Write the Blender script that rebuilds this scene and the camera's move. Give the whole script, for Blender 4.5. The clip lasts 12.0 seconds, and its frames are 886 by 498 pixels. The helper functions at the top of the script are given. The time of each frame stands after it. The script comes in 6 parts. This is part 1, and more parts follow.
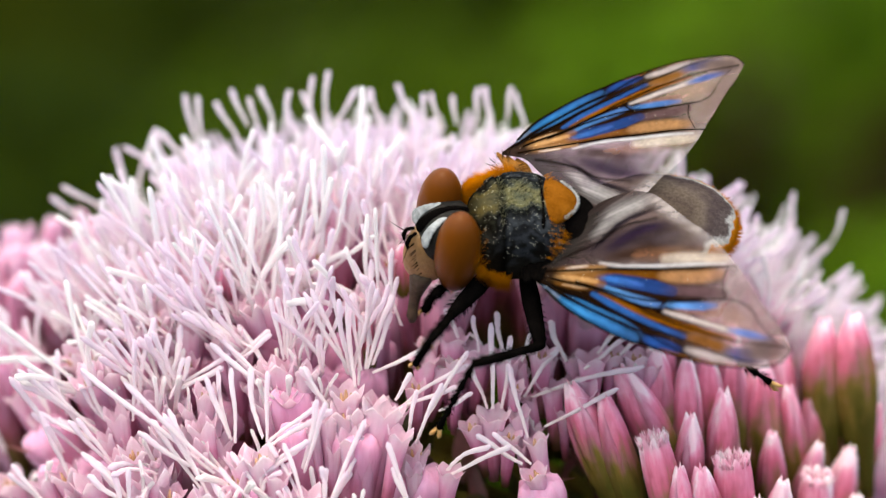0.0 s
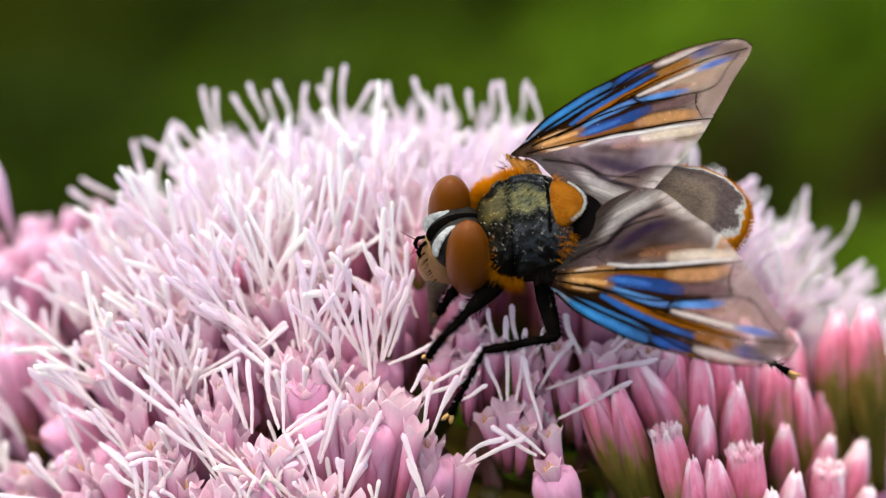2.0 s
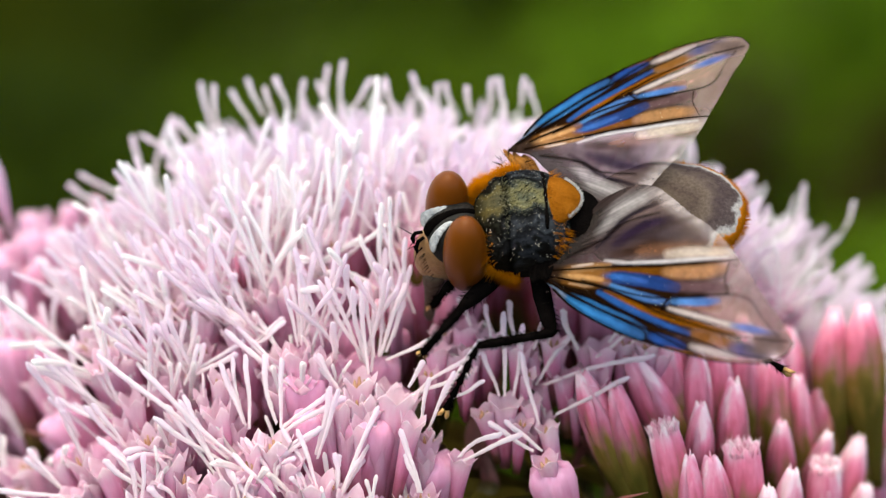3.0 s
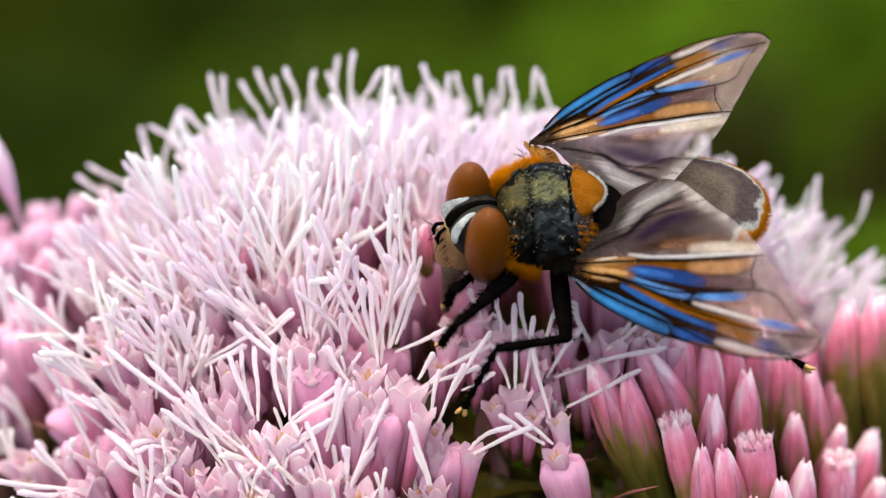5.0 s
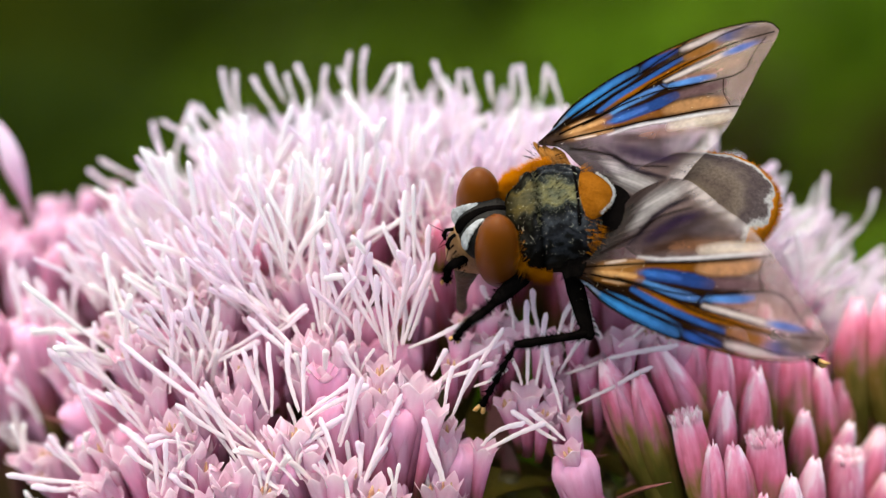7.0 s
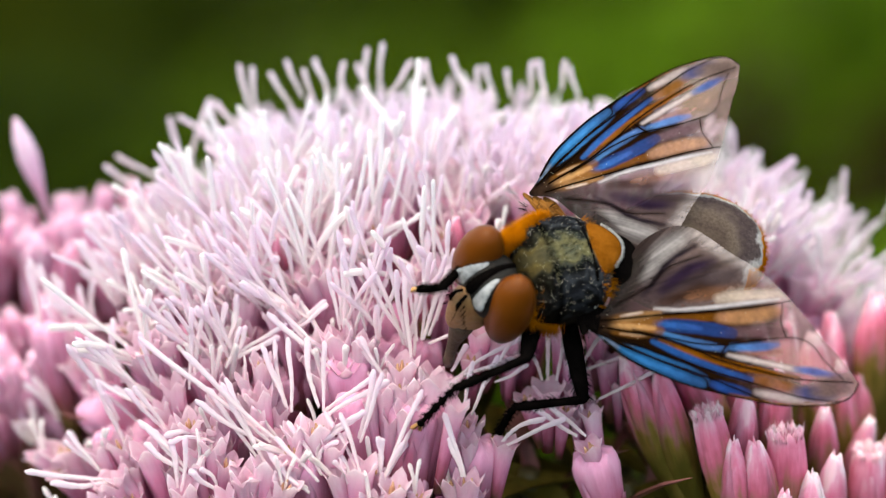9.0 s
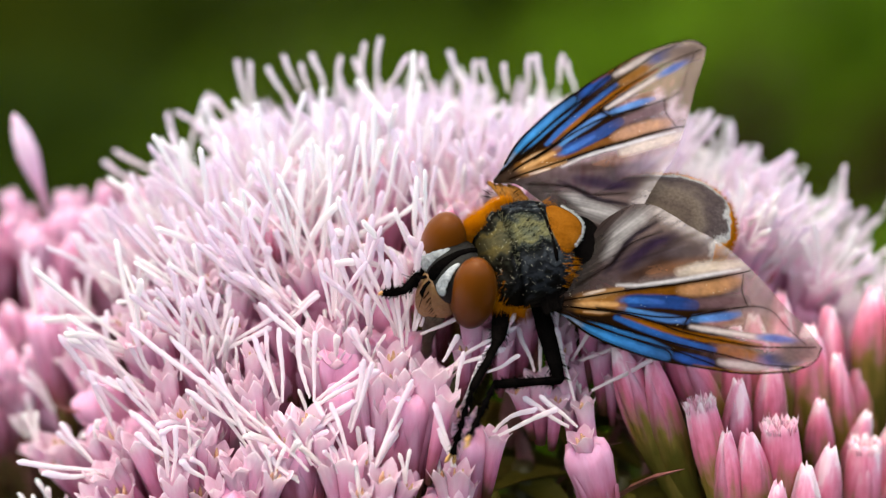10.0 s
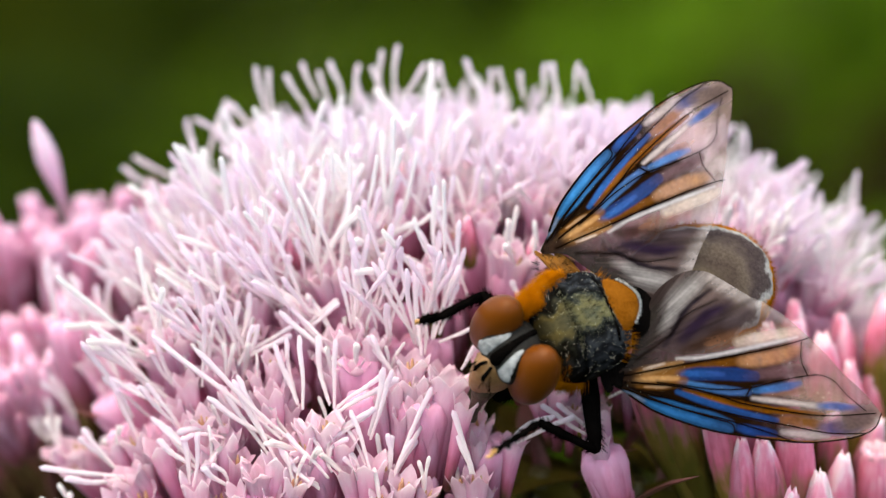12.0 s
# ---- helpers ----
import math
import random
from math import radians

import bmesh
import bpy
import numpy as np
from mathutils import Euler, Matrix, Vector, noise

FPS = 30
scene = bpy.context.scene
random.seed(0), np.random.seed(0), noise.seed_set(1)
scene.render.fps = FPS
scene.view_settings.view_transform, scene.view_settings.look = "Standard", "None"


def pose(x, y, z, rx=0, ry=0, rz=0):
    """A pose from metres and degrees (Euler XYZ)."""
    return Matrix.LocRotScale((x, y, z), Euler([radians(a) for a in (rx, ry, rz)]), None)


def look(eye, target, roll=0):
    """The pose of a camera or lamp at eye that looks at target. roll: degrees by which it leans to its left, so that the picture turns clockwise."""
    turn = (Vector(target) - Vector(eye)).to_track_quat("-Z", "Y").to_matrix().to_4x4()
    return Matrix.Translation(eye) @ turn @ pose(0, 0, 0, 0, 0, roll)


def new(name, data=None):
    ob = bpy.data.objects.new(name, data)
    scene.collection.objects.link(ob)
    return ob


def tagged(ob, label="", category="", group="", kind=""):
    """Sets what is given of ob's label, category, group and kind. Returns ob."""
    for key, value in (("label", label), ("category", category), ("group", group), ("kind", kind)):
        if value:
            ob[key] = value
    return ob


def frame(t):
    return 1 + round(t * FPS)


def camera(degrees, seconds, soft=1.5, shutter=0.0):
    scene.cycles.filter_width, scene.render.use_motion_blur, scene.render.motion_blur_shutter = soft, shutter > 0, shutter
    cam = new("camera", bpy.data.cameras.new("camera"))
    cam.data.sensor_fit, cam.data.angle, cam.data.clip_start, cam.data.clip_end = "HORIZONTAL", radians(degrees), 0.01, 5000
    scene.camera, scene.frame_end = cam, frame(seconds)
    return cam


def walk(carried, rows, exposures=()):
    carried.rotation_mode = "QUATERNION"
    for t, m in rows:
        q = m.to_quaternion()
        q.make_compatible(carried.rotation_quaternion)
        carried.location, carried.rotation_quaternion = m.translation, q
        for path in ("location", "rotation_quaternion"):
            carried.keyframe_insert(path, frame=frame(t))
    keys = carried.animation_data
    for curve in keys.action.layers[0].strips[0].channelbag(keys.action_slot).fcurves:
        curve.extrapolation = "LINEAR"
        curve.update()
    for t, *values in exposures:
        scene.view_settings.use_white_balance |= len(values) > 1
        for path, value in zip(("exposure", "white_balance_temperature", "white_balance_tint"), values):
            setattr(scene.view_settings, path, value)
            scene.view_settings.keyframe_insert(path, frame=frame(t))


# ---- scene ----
MM = 0.001
AIM = Vector((0.0, 0.0, 1.2))
EYE = Vector((0.0, -0.09063, 1.24226))
cam = camera(18, 12.0, soft=1.3, shutter=0.0)
cam.data.dof.use_dof = True
cam.data.dof.focus_distance = 0.0966
cam.data.dof.aperture_fstop = 33.0
walk(cam, [(0, look(EYE, AIM)), (12, look(EYE, AIM))], exposures=[(0, 0.94, 7400, 1.0), (12, 0.94, 7400, 1.0)])

# ---- light: bright overcast sky, soft sun from high behind the flower ----
world = bpy.data.worlds.new("sky")
scene.world = world
world.use_nodes = True
wn = world.node_tree.nodes
sky = wn.new("ShaderNodeTexSky")
sky.sky_type = "NISHITA"
sky.sun_disc = False
SUN_EL, SUN_AZ = radians(77), radians(-117)
sky.sun_elevation = SUN_EL
sky.sun_rotation = SUN_AZ
sky.air_density, sky.dust_density, sky.ozone_density = 1.0, 4.0, 1.0
wn["Background"].inputs["Strength"].default_value = 0.21
world.node_tree.links.new(sky.outputs[0], wn["Background"].inputs["Color"])
sun = new("sun", bpy.data.lights.new("sun", "SUN"))
sun.data.energy, sun.data.angle, sun.data.color = 1.05, radians(110), (1.0, 0.96, 0.90)
sun.matrix_world = look(Vector((-0.20, -0.10, 0.97)) + AIM, AIM)


# ---- materials ----
def node_material(name, rough=0.5, metal=0.0, spec=0.5):
    mat = bpy.data.materials.new(name)
    mat.use_nodes = True
    b = mat.node_tree.nodes["Principled BSDF"]
    b.inputs["Roughness"].default_value = rough
    b.inputs["Metallic"].default_value = metal
    b.inputs["Specular IOR Level"].default_value = spec
    return mat, mat.node_tree.nodes, mat.node_tree.links, b


def ramp(nodes, stops):
    r = nodes.new("ShaderNodeValToRGB")
    e = r.color_ramp.elements
    while len(e) < len(stops):
        e.new(0.5)
    for el, (p, c) in zip(e, stops):
        el.position, el.color = p, (*c, 1)
    return r


def mottled(name, a, b, scale, rough=0.6, bump=0.2, detail=6.0, spec=0.5, metal=0.0, sss=0.0, bump_scale=None, sheen=0.0):
    """Two tones mixed by noise at two scales, with fine relief. scale: features per metre."""
    mat, n, l, bs = node_material(name, rough, metal, spec)
    tc = n.new("ShaderNodeTexCoord")
    n1, n2 = n.new("ShaderNodeTexNoise"), n.new("ShaderNodeTexNoise")
    for q, s in ((n1, scale), (n2, scale * 6)):
        q.inputs["Scale"].default_value, q.inputs["Detail"].default_value = s, detail
        l.new(tc.outputs["Object"], q.inputs["Vector"])
    mix = n.new("ShaderNodeMath")
    mix.operation = "MULTIPLY_ADD"
    mix.inputs[1].default_value, mix.inputs[2].default_value = 0.35, 0.0
    l.new(n2.outputs["Fac"], mix.inputs[0])
    add = n.new("ShaderNodeMath")
    add.operation = "MULTIPLY_ADD"
    add.inputs[1].default_value = 0.65
    l.new(n1.outputs["Fac"], add.inputs[0])
    l.new(mix.outputs[0], add.inputs[2])
    r = ramp(n, [(0.32, a), (0.68, b)])
    l.new(add.outputs[0], r.inputs["Fac"])
    l.new(r.outputs["Color"], bs.inputs["Base Color"])
    bp = n.new("ShaderNodeBump")
    bp.inputs["Strength"].default_value, bp.inputs["Distance"].default_value = bump, 0.25 / scale
    l.new(n2.outputs["Fac"], bp.inputs["Height"])
    l.new(bp.outputs[0], bs.inputs["Normal"])
    if sss:
        bs.inputs["Subsurface Weight"].default_value = sss
        bs.inputs["Subsurface Radius"].default_value = (0.0006, 0.0004, 0.0004)
        bs.inputs["Subsurface Scale"].default_value = 1.0
    if sheen:
        bs.inputs["Sheen Weight"].default_value = sheen
    return mat


def petal_material(name, stops, z0, z1, rough=0.75, streak=0.42, glow=0.5, thin=0.0, blotch=0.14):
    """Living petal tissue: colour runs along the floret's length, varies from floret to floret, with fine cell streaks.
    """
    mat, n, l, bs = node_material(name, rough, 0.0, 0.08)
    tc = n.new("ShaderNodeTexCoord")
    sep = n.new("ShaderNodeSeparateXYZ")
    l.new(tc.outputs["Object"], sep.inputs[0])
    no = n.new("ShaderNodeTexNoise")
    no.inputs["Scale"].default_value, no.inputs["Detail"].default_value = 2600, 7
    grain = n.new("ShaderNodeMapping")
    grain.inputs["Scale"].default_value = (1, 1, 0.14)
    l.new(tc.outputs["Object"], grain.inputs["Vector"])
    l.new(grain.outputs[0], no.inputs["Vector"])
    info = n.new("ShaderNodeObjectInfo")
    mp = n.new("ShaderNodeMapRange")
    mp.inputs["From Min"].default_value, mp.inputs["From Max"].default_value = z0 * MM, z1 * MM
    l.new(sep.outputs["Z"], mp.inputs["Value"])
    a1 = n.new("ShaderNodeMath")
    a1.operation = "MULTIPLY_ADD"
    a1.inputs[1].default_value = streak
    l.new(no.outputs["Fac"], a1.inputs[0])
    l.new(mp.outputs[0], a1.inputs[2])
    a2 = n.new("ShaderNodeMath")
    a2.operation = "MULTIPLY_ADD"
    a2.inputs[1].default_value = 0.16
    l.new(info.outputs["Random"], a2.inputs[0])
    l.new(a1.outputs[0], a2.inputs[2])
    a3 = n.new("ShaderNodeMath")
    a3.operation = "SUBTRACT"
    a3.inputs[1].default_value = 0.08 + 0.5 * streak
    l.new(a2.outputs[0], a3.inputs[0])
    big = n.new("ShaderNodeTexNoise")
    big.inputs["Scale"].default_value, big.inputs["Detail"].default_value = 900, 3
    l.new(tc.outputs["Object"], big.inputs["Vector"])
    a4 = n.new("ShaderNodeMath")
    a4.operation = "MULTIPLY_ADD"
    a4.inputs[1].default_value = 2 * blotch
    l.new(big.outputs["Fac"], a4.inputs[0])
    l.new(a3.outputs[0], a4.inputs[2])
    a3.inputs[1].default_value += blotch
    r = ramp(n, stops)
    l.new(a4.outputs[0], r.inputs["Fac"])
    l.new(r.outputs["Color"], bs.inputs["Base Color"])
    st = n.new("ShaderNodeTexNoise")
    st.inputs["Scale"].default_value, st.inputs["Detail"].default_value = 7000, 4
    l.new(grain.outputs[0], st.inputs["Vector"])
    bp = n.new("ShaderNodeBump")
    bp.inputs["Strength"].default_value, bp.inputs["Distance"].default_value = 0.5, 0.00009
    l.new(st.outputs["Fac"], bp.inputs["Height"])
    l.new(bp.outputs[0], bs.inputs["Normal"])
    bs.inputs["Subsurface Weight"].default_value = glow
    bs.inputs["Subsurface Radius"].default_value = (0.0010, 0.0006, 0.0007)
    bs.inputs["Subsurface Scale"].default_value = 1.0
    if thin:
        lit = n.new("ShaderNodeBsdfTranslucent")
        l.new(r.outputs["Color"], lit.inputs["Color"])
        mix = n.new("ShaderNodeMixShader")
        mix.inputs["Fac"].default_value = thin
        l.new(bs.outputs[0], mix.inputs[1])
        l.new(lit.outputs[0], mix.inputs[2])
        l.new(mix.outputs[0], n["Material Output"].inputs["Surface"])
    return mat


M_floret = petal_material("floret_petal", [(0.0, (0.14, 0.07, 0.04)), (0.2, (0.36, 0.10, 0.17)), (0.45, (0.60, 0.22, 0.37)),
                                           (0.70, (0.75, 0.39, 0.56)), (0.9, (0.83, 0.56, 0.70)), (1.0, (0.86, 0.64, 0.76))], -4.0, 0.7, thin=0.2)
# lowest stops: olive tissue, with shade down in the gaps mixed into the colour
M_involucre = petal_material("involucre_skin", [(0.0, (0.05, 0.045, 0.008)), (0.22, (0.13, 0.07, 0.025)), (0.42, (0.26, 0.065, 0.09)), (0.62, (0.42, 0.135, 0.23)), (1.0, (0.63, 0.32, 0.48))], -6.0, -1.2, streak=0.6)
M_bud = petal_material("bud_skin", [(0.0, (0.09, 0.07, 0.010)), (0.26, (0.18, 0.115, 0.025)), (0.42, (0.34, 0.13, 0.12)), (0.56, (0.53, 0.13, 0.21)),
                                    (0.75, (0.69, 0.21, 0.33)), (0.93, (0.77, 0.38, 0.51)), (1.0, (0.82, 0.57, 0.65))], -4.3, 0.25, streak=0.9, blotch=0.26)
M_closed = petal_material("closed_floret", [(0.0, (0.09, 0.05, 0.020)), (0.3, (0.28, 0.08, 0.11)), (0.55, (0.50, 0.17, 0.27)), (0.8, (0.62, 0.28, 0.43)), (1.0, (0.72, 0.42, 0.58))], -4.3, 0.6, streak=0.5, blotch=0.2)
M_style = petal_material("style_tissue", [(0.0, (0.94, 0.86, 0.88)), (0.5, (0.95, 0.92, 0.93)), (1.0, (0.94, 0.90, 0.93))], -0.5, 4.5, streak=0.3, glow=0.4, thin=0.5)
M_style1 = petal_material("style_branch", [(0.0, (0.93, 0.83, 0.86)), (0.45, (0.93, 0.84, 0.89)), (1.0, (0.90, 0.78, 0.89))], 0.0, 1.0, streak=0.4, glow=0.4, thin=0.5)
M_lilac = petal_material("bud_lilac", [(0.0, (0.55, 0.30, 0.40)), (0.4, (0.66, 0.42, 0.58)), (0.75, (0.78, 0.60, 0.74)), (1.0, (0.72, 0.48, 0.64))], -4.0, 0.3, streak=0.8, blotch=0.2)
M_anther = mottled("anther", (0.28, 0.10, 0.04), (0.56, 0.34, 0.22), 2500, 0.6)
M_stalk = mottled("stalk_green", (0.05, 0.05, 0.010), (0.12, 0.085, 0.028), 600, 0.55, 0.3)
M_bract = mottled("bract_wine", (0.12, 0.045, 0.035), (0.26, 0.09, 0.09), 700, 0.5, 0.3)
# near-black leaves of plants added to make dark blotches in the green background
M_blotch = mottled("leaf_blotch_brown", (0.012, 0.010, 0.002), (0.030, 0.022, 0.004), 18, 0.8, 0.3, spec=0.02)
M_olive = mottled("leaflet_olive", (0.065, 0.052, 0.006), (0.125, 0.095, 0.013), 300, 0.6, 0.3, spec=0.1)
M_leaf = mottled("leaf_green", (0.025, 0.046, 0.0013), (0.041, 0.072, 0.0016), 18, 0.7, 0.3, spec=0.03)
# darker copy of the leaf green: shade on the left put into the colour
M_shade = mottled("leaf_shaded", (0.009, 0.018, 0.0006), (0.017, 0.030, 0.0008), 18, 0.7, 0.3, spec=0.03)
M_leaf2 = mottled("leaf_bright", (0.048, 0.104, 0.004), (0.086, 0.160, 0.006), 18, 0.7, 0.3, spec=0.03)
M_soil = mottled("mossy_soil", (0.007, 0.010, 0.001), (0.016, 0.021, 0.002), 9, 0.95, 0.5, spec=0.0)
M_black = mottled("cuticle_black", (0.0012, 0.0010, 0.0010), (0.004, 0.0032, 0.003), 1500, 0.6, 0.3, spec=0.0)
M_silver = mottled("silver_dusting", (0.13, 0.14, 0.15), (0.42, 0.44, 0.46), 1600, 0.5, 0.6, spec=0.2)
M_face = mottled("face_buff", (0.17, 0.075, 0.022), (0.36, 0.20, 0.085), 900, 0.5, 0.3, sss=0.2)
M_orange = mottled("orange_hair", (0.26, 0.072, 0.002), (0.50, 0.17, 0.006), 2500, 0.6, 0.0, spec=0.0)
M_scut = mottled("scutellum_orange", (0.12, 0.038, 0.003), (0.21, 0.075, 0.009), 1500, 0.5, 0.5, spec=0.0)
M_pale = mottled("pale_margin", (0.30, 0.30, 0.30), (0.52, 0.51, 0.50), 2500, 0.5, 0.5)
M_vein = mottled("wing_vein", (0.002, 0.0015, 0.001), (0.010, 0.0045, 0.002), 2500, 0.5, 0.0, spec=0.0)
M_joint = mottled("wing_joint_brown", (0.06, 0.022, 0.004), (0.26, 0.11, 0.022), 1800, 0.5, 0.4, spec=0.05)
M_claw = mottled("claw_amber", (0.45, 0.22, 0.06), (0.65, 0.38, 0.14), 2500, 0.4, 0.0)
M_down = mottled("olive_down", (0.07, 0.07, 0.030), (0.16, 0.15, 0.075), 2500, 0.6, 0.0)
M_pollen = mottled("pollen", (0.75, 0.7, 0.55), (0.85, 0.82, 0.7), 3000, 0.7, 0.0)


def thorax_material():
    """Black cuticle with an olive-bronze dusted back, blue-grey towards the sides."""
    mat, n, l, bs = node_material("cuticle_bronze", 0.6, 0.0, 0.0)
    tc = n.new("ShaderNodeTexCoord")
    sep = n.new("ShaderNodeSeparateXYZ")
    l.new(tc.outputs["Object"], sep.inputs[0])
    no, fine = n.new("ShaderNodeTexNoise"), n.new("ShaderNodeTexNoise")
    no.inputs["Scale"].default_value, no.inputs["Detail"].default_value = 1300, 9
    fine.inputs["Scale"].default_value, fine.inputs["Detail"].default_value = 11000, 4
    mp = n.new("ShaderNodeMapping")
    mp.inputs["Scale"].default_value = (0.35, 1.0, 1.0)
    l.new(tc.outputs["Object"], mp.inputs["Vector"])
    l.new(tc.outputs["Object"], no.inputs["Vector"])
    l.new(mp.outputs[0], fine.inputs["Vector"])
    ab = n.new("ShaderNodeMath")
    ab.operation = "ABSOLUTE"
    l.new(sep.outputs["Y"], ab.inputs[0])
    sc = n.new("ShaderNodeMath")
    sc.operation = "MULTIPLY_ADD"
    sc.inputs[1].default_value = 500.0
    l.new(ab.outputs[0], sc.inputs[0])
    nz = n.new("ShaderNodeMath")
    nz.operation = "MULTIPLY_ADD"
    nz.inputs[1].default_value, nz.inputs[2].default_value = 1.2, -0.6
    l.new(no.outputs["Fac"], nz.inputs[0])
    l.new(nz.outputs[0], sc.inputs[2])
    r = ramp(n, [(0.0, (0.085, 0.090, 0.060)), (0.16, (0.13, 0.12, 0.055)), (0.29, (0.030, 0.035, 0.032)), (0.40, (0.004, 0.004, 0.004)), (0.52, (0.014, 0.015, 0.017)), (0.60, (0.030, 0.034, 0.040)), (0.68, (0.006, 0.006, 0.007)), (0.82, (0.020, 0.022, 0.027)), (0.90, (0.006, 0.006, 0.006)), (1.0, (0.004, 0.003, 0.003))])
    l.new(sc.outputs[0], r.inputs["Fac"])
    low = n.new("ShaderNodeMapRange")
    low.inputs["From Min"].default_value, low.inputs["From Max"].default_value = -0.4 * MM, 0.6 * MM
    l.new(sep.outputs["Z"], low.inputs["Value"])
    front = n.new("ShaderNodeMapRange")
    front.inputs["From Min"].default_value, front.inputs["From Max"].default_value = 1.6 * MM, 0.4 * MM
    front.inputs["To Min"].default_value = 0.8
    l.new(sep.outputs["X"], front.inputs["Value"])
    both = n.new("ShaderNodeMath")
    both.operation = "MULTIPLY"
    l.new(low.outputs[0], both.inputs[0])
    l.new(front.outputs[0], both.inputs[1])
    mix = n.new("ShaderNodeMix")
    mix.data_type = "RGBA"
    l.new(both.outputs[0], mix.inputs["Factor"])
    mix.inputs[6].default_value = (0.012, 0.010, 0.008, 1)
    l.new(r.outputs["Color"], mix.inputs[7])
    lobe = ramp(n, [(0.0, (1, 1, 1)), (0.60, (1, 1, 1)), (0.655, (0.12, 0.11, 0.10)), (0.70, (0.55, 0.50, 0.46)), (0.82, (0.75, 0.62, 0.45)), (0.93, (0.25, 0.2, 0.15)), (1.0, (0.1, 0.08, 0.06))])
    at_x = n.new("ShaderNodeMapRange")
    at_x.inputs["From Min"].default_value, at_x.inputs["From Max"].default_value = -1.7 * MM, 2.0 * MM
    l.new(sep.outputs["X"], at_x.inputs["Value"])
    l.new(at_x.outputs[0], lobe.inputs["Fac"])
    lobed = n.new("ShaderNodeMix")
    lobed.data_type, lobed.blend_type = "RGBA", "MULTIPLY"
    lobed.inputs["Factor"].default_value = 1.0
    l.new(mix.outputs[2], lobed.inputs[6])
    l.new(lobe.outputs[0], lobed.inputs[7])
    grain = n.new("ShaderNodeMapRange")
    grain.inputs["To Min"].default_value, grain.inputs["To Max"].default_value = 0.3, 1.7
    l.new(fine.outputs["Fac"], grain.inputs["Value"])
    mul = n.new("ShaderNodeMix")
    mul.data_type, mul.blend_type = "RGBA", "MULTIPLY"
    mul.inputs["Factor"].default_value = 1.0
    l.new(lobed.outputs[2], mul.inputs[6])
    l.new(grain.outputs[0], mul.inputs[7])
    l.new(mul.outputs[2], bs.inputs["Base Color"])
    bp = n.new("ShaderNodeBump")
    bp.inputs["Strength"].default_value, bp.inputs["Distance"].default_value = 0.5, 0.00004
    l.new(fine.outputs["Fac"], bp.inputs["Height"])
    l.new(bp.outputs[0], bs.inputs["Normal"])
    return mat


M_thorax = thorax_material()


def zoned_material(name, centre, radii, stops, rough=0.45, spec=0.25, noise_scale=700, wobble=0.12, grain=0.5):
    """Colour by distance from a centre (millimetres), counted in radii, blurred by noise."""
    mat, n, l, bs = node_material(name, rough, 0.0, spec)
    tc = n.new("ShaderNodeTexCoord")
    mp = n.new("ShaderNodeMapping")
    mp.inputs["Location"].default_value = [-c / r for c, r in zip(centre, radii)]
    mp.inputs["Scale"].default_value = [1 / (r * MM) for r in radii]
    l.new(tc.outputs["Object"], mp.inputs["Vector"])
    ln = n.new("ShaderNodeVectorMath")
    ln.operation = "LENGTH"
    l.new(mp.outputs[0], ln.inputs[0])
    no, fine = n.new("ShaderNodeTexNoise"), n.new("ShaderNodeTexNoise")
    no.inputs["Scale"].default_value, no.inputs["Detail"].default_value = noise_scale, 6
    fine.inputs["Scale"].default_value, fine.inputs["Detail"].default_value = noise_scale * 8, 3
    l.new(tc.outputs["Object"], no.inputs["Vector"])
    l.new(tc.outputs["Object"], fine.inputs["Vector"])
    ad = n.new("ShaderNodeMath")
    ad.operation = "MULTIPLY_ADD"
    ad.inputs[1].default_value = wobble
    l.new(no.outputs["Fac"], ad.inputs[0])
    l.new(ln.outputs["Value"], ad.inputs[2])
    su = n.new("ShaderNodeMath")
    su.operation = "SUBTRACT"
    su.inputs[1].default_value = wobble * 0.5
    l.new(ad.outputs[0], su.inputs[0])
    r = ramp(n, stops)
    l.new(su.outputs[0], r.inputs["Fac"])
    gr = n.new("ShaderNodeMapRange")
    gr.inputs["To Min"].default_value, gr.inputs["To Max"].default_value = 1 - grain, 1 + grain
    l.new(fine.outputs["Fac"], gr.inputs["Value"])
    mul = n.new("ShaderNodeMix")
    mul.data_type, mul.blend_type = "RGBA", "MULTIPLY"
    mul.inputs["Factor"].default_value = 1.0
    l.new(r.outputs["Color"], mul.inputs[6])
    l.new(gr.outputs[0], mul.inputs[7])
    l.new(mul.outputs[2], bs.inputs["Base Color"])
    bp = n.new("ShaderNodeBump")
    bp.inputs["Strength"].default_value, bp.inputs["Distance"].default_value = 0.8 * grain, 0.00003
    l.new(fine.outputs["Fac"], bp.inputs["Height"])
    l.new(bp.outputs[0], bs.inputs["Normal"])
    return mat


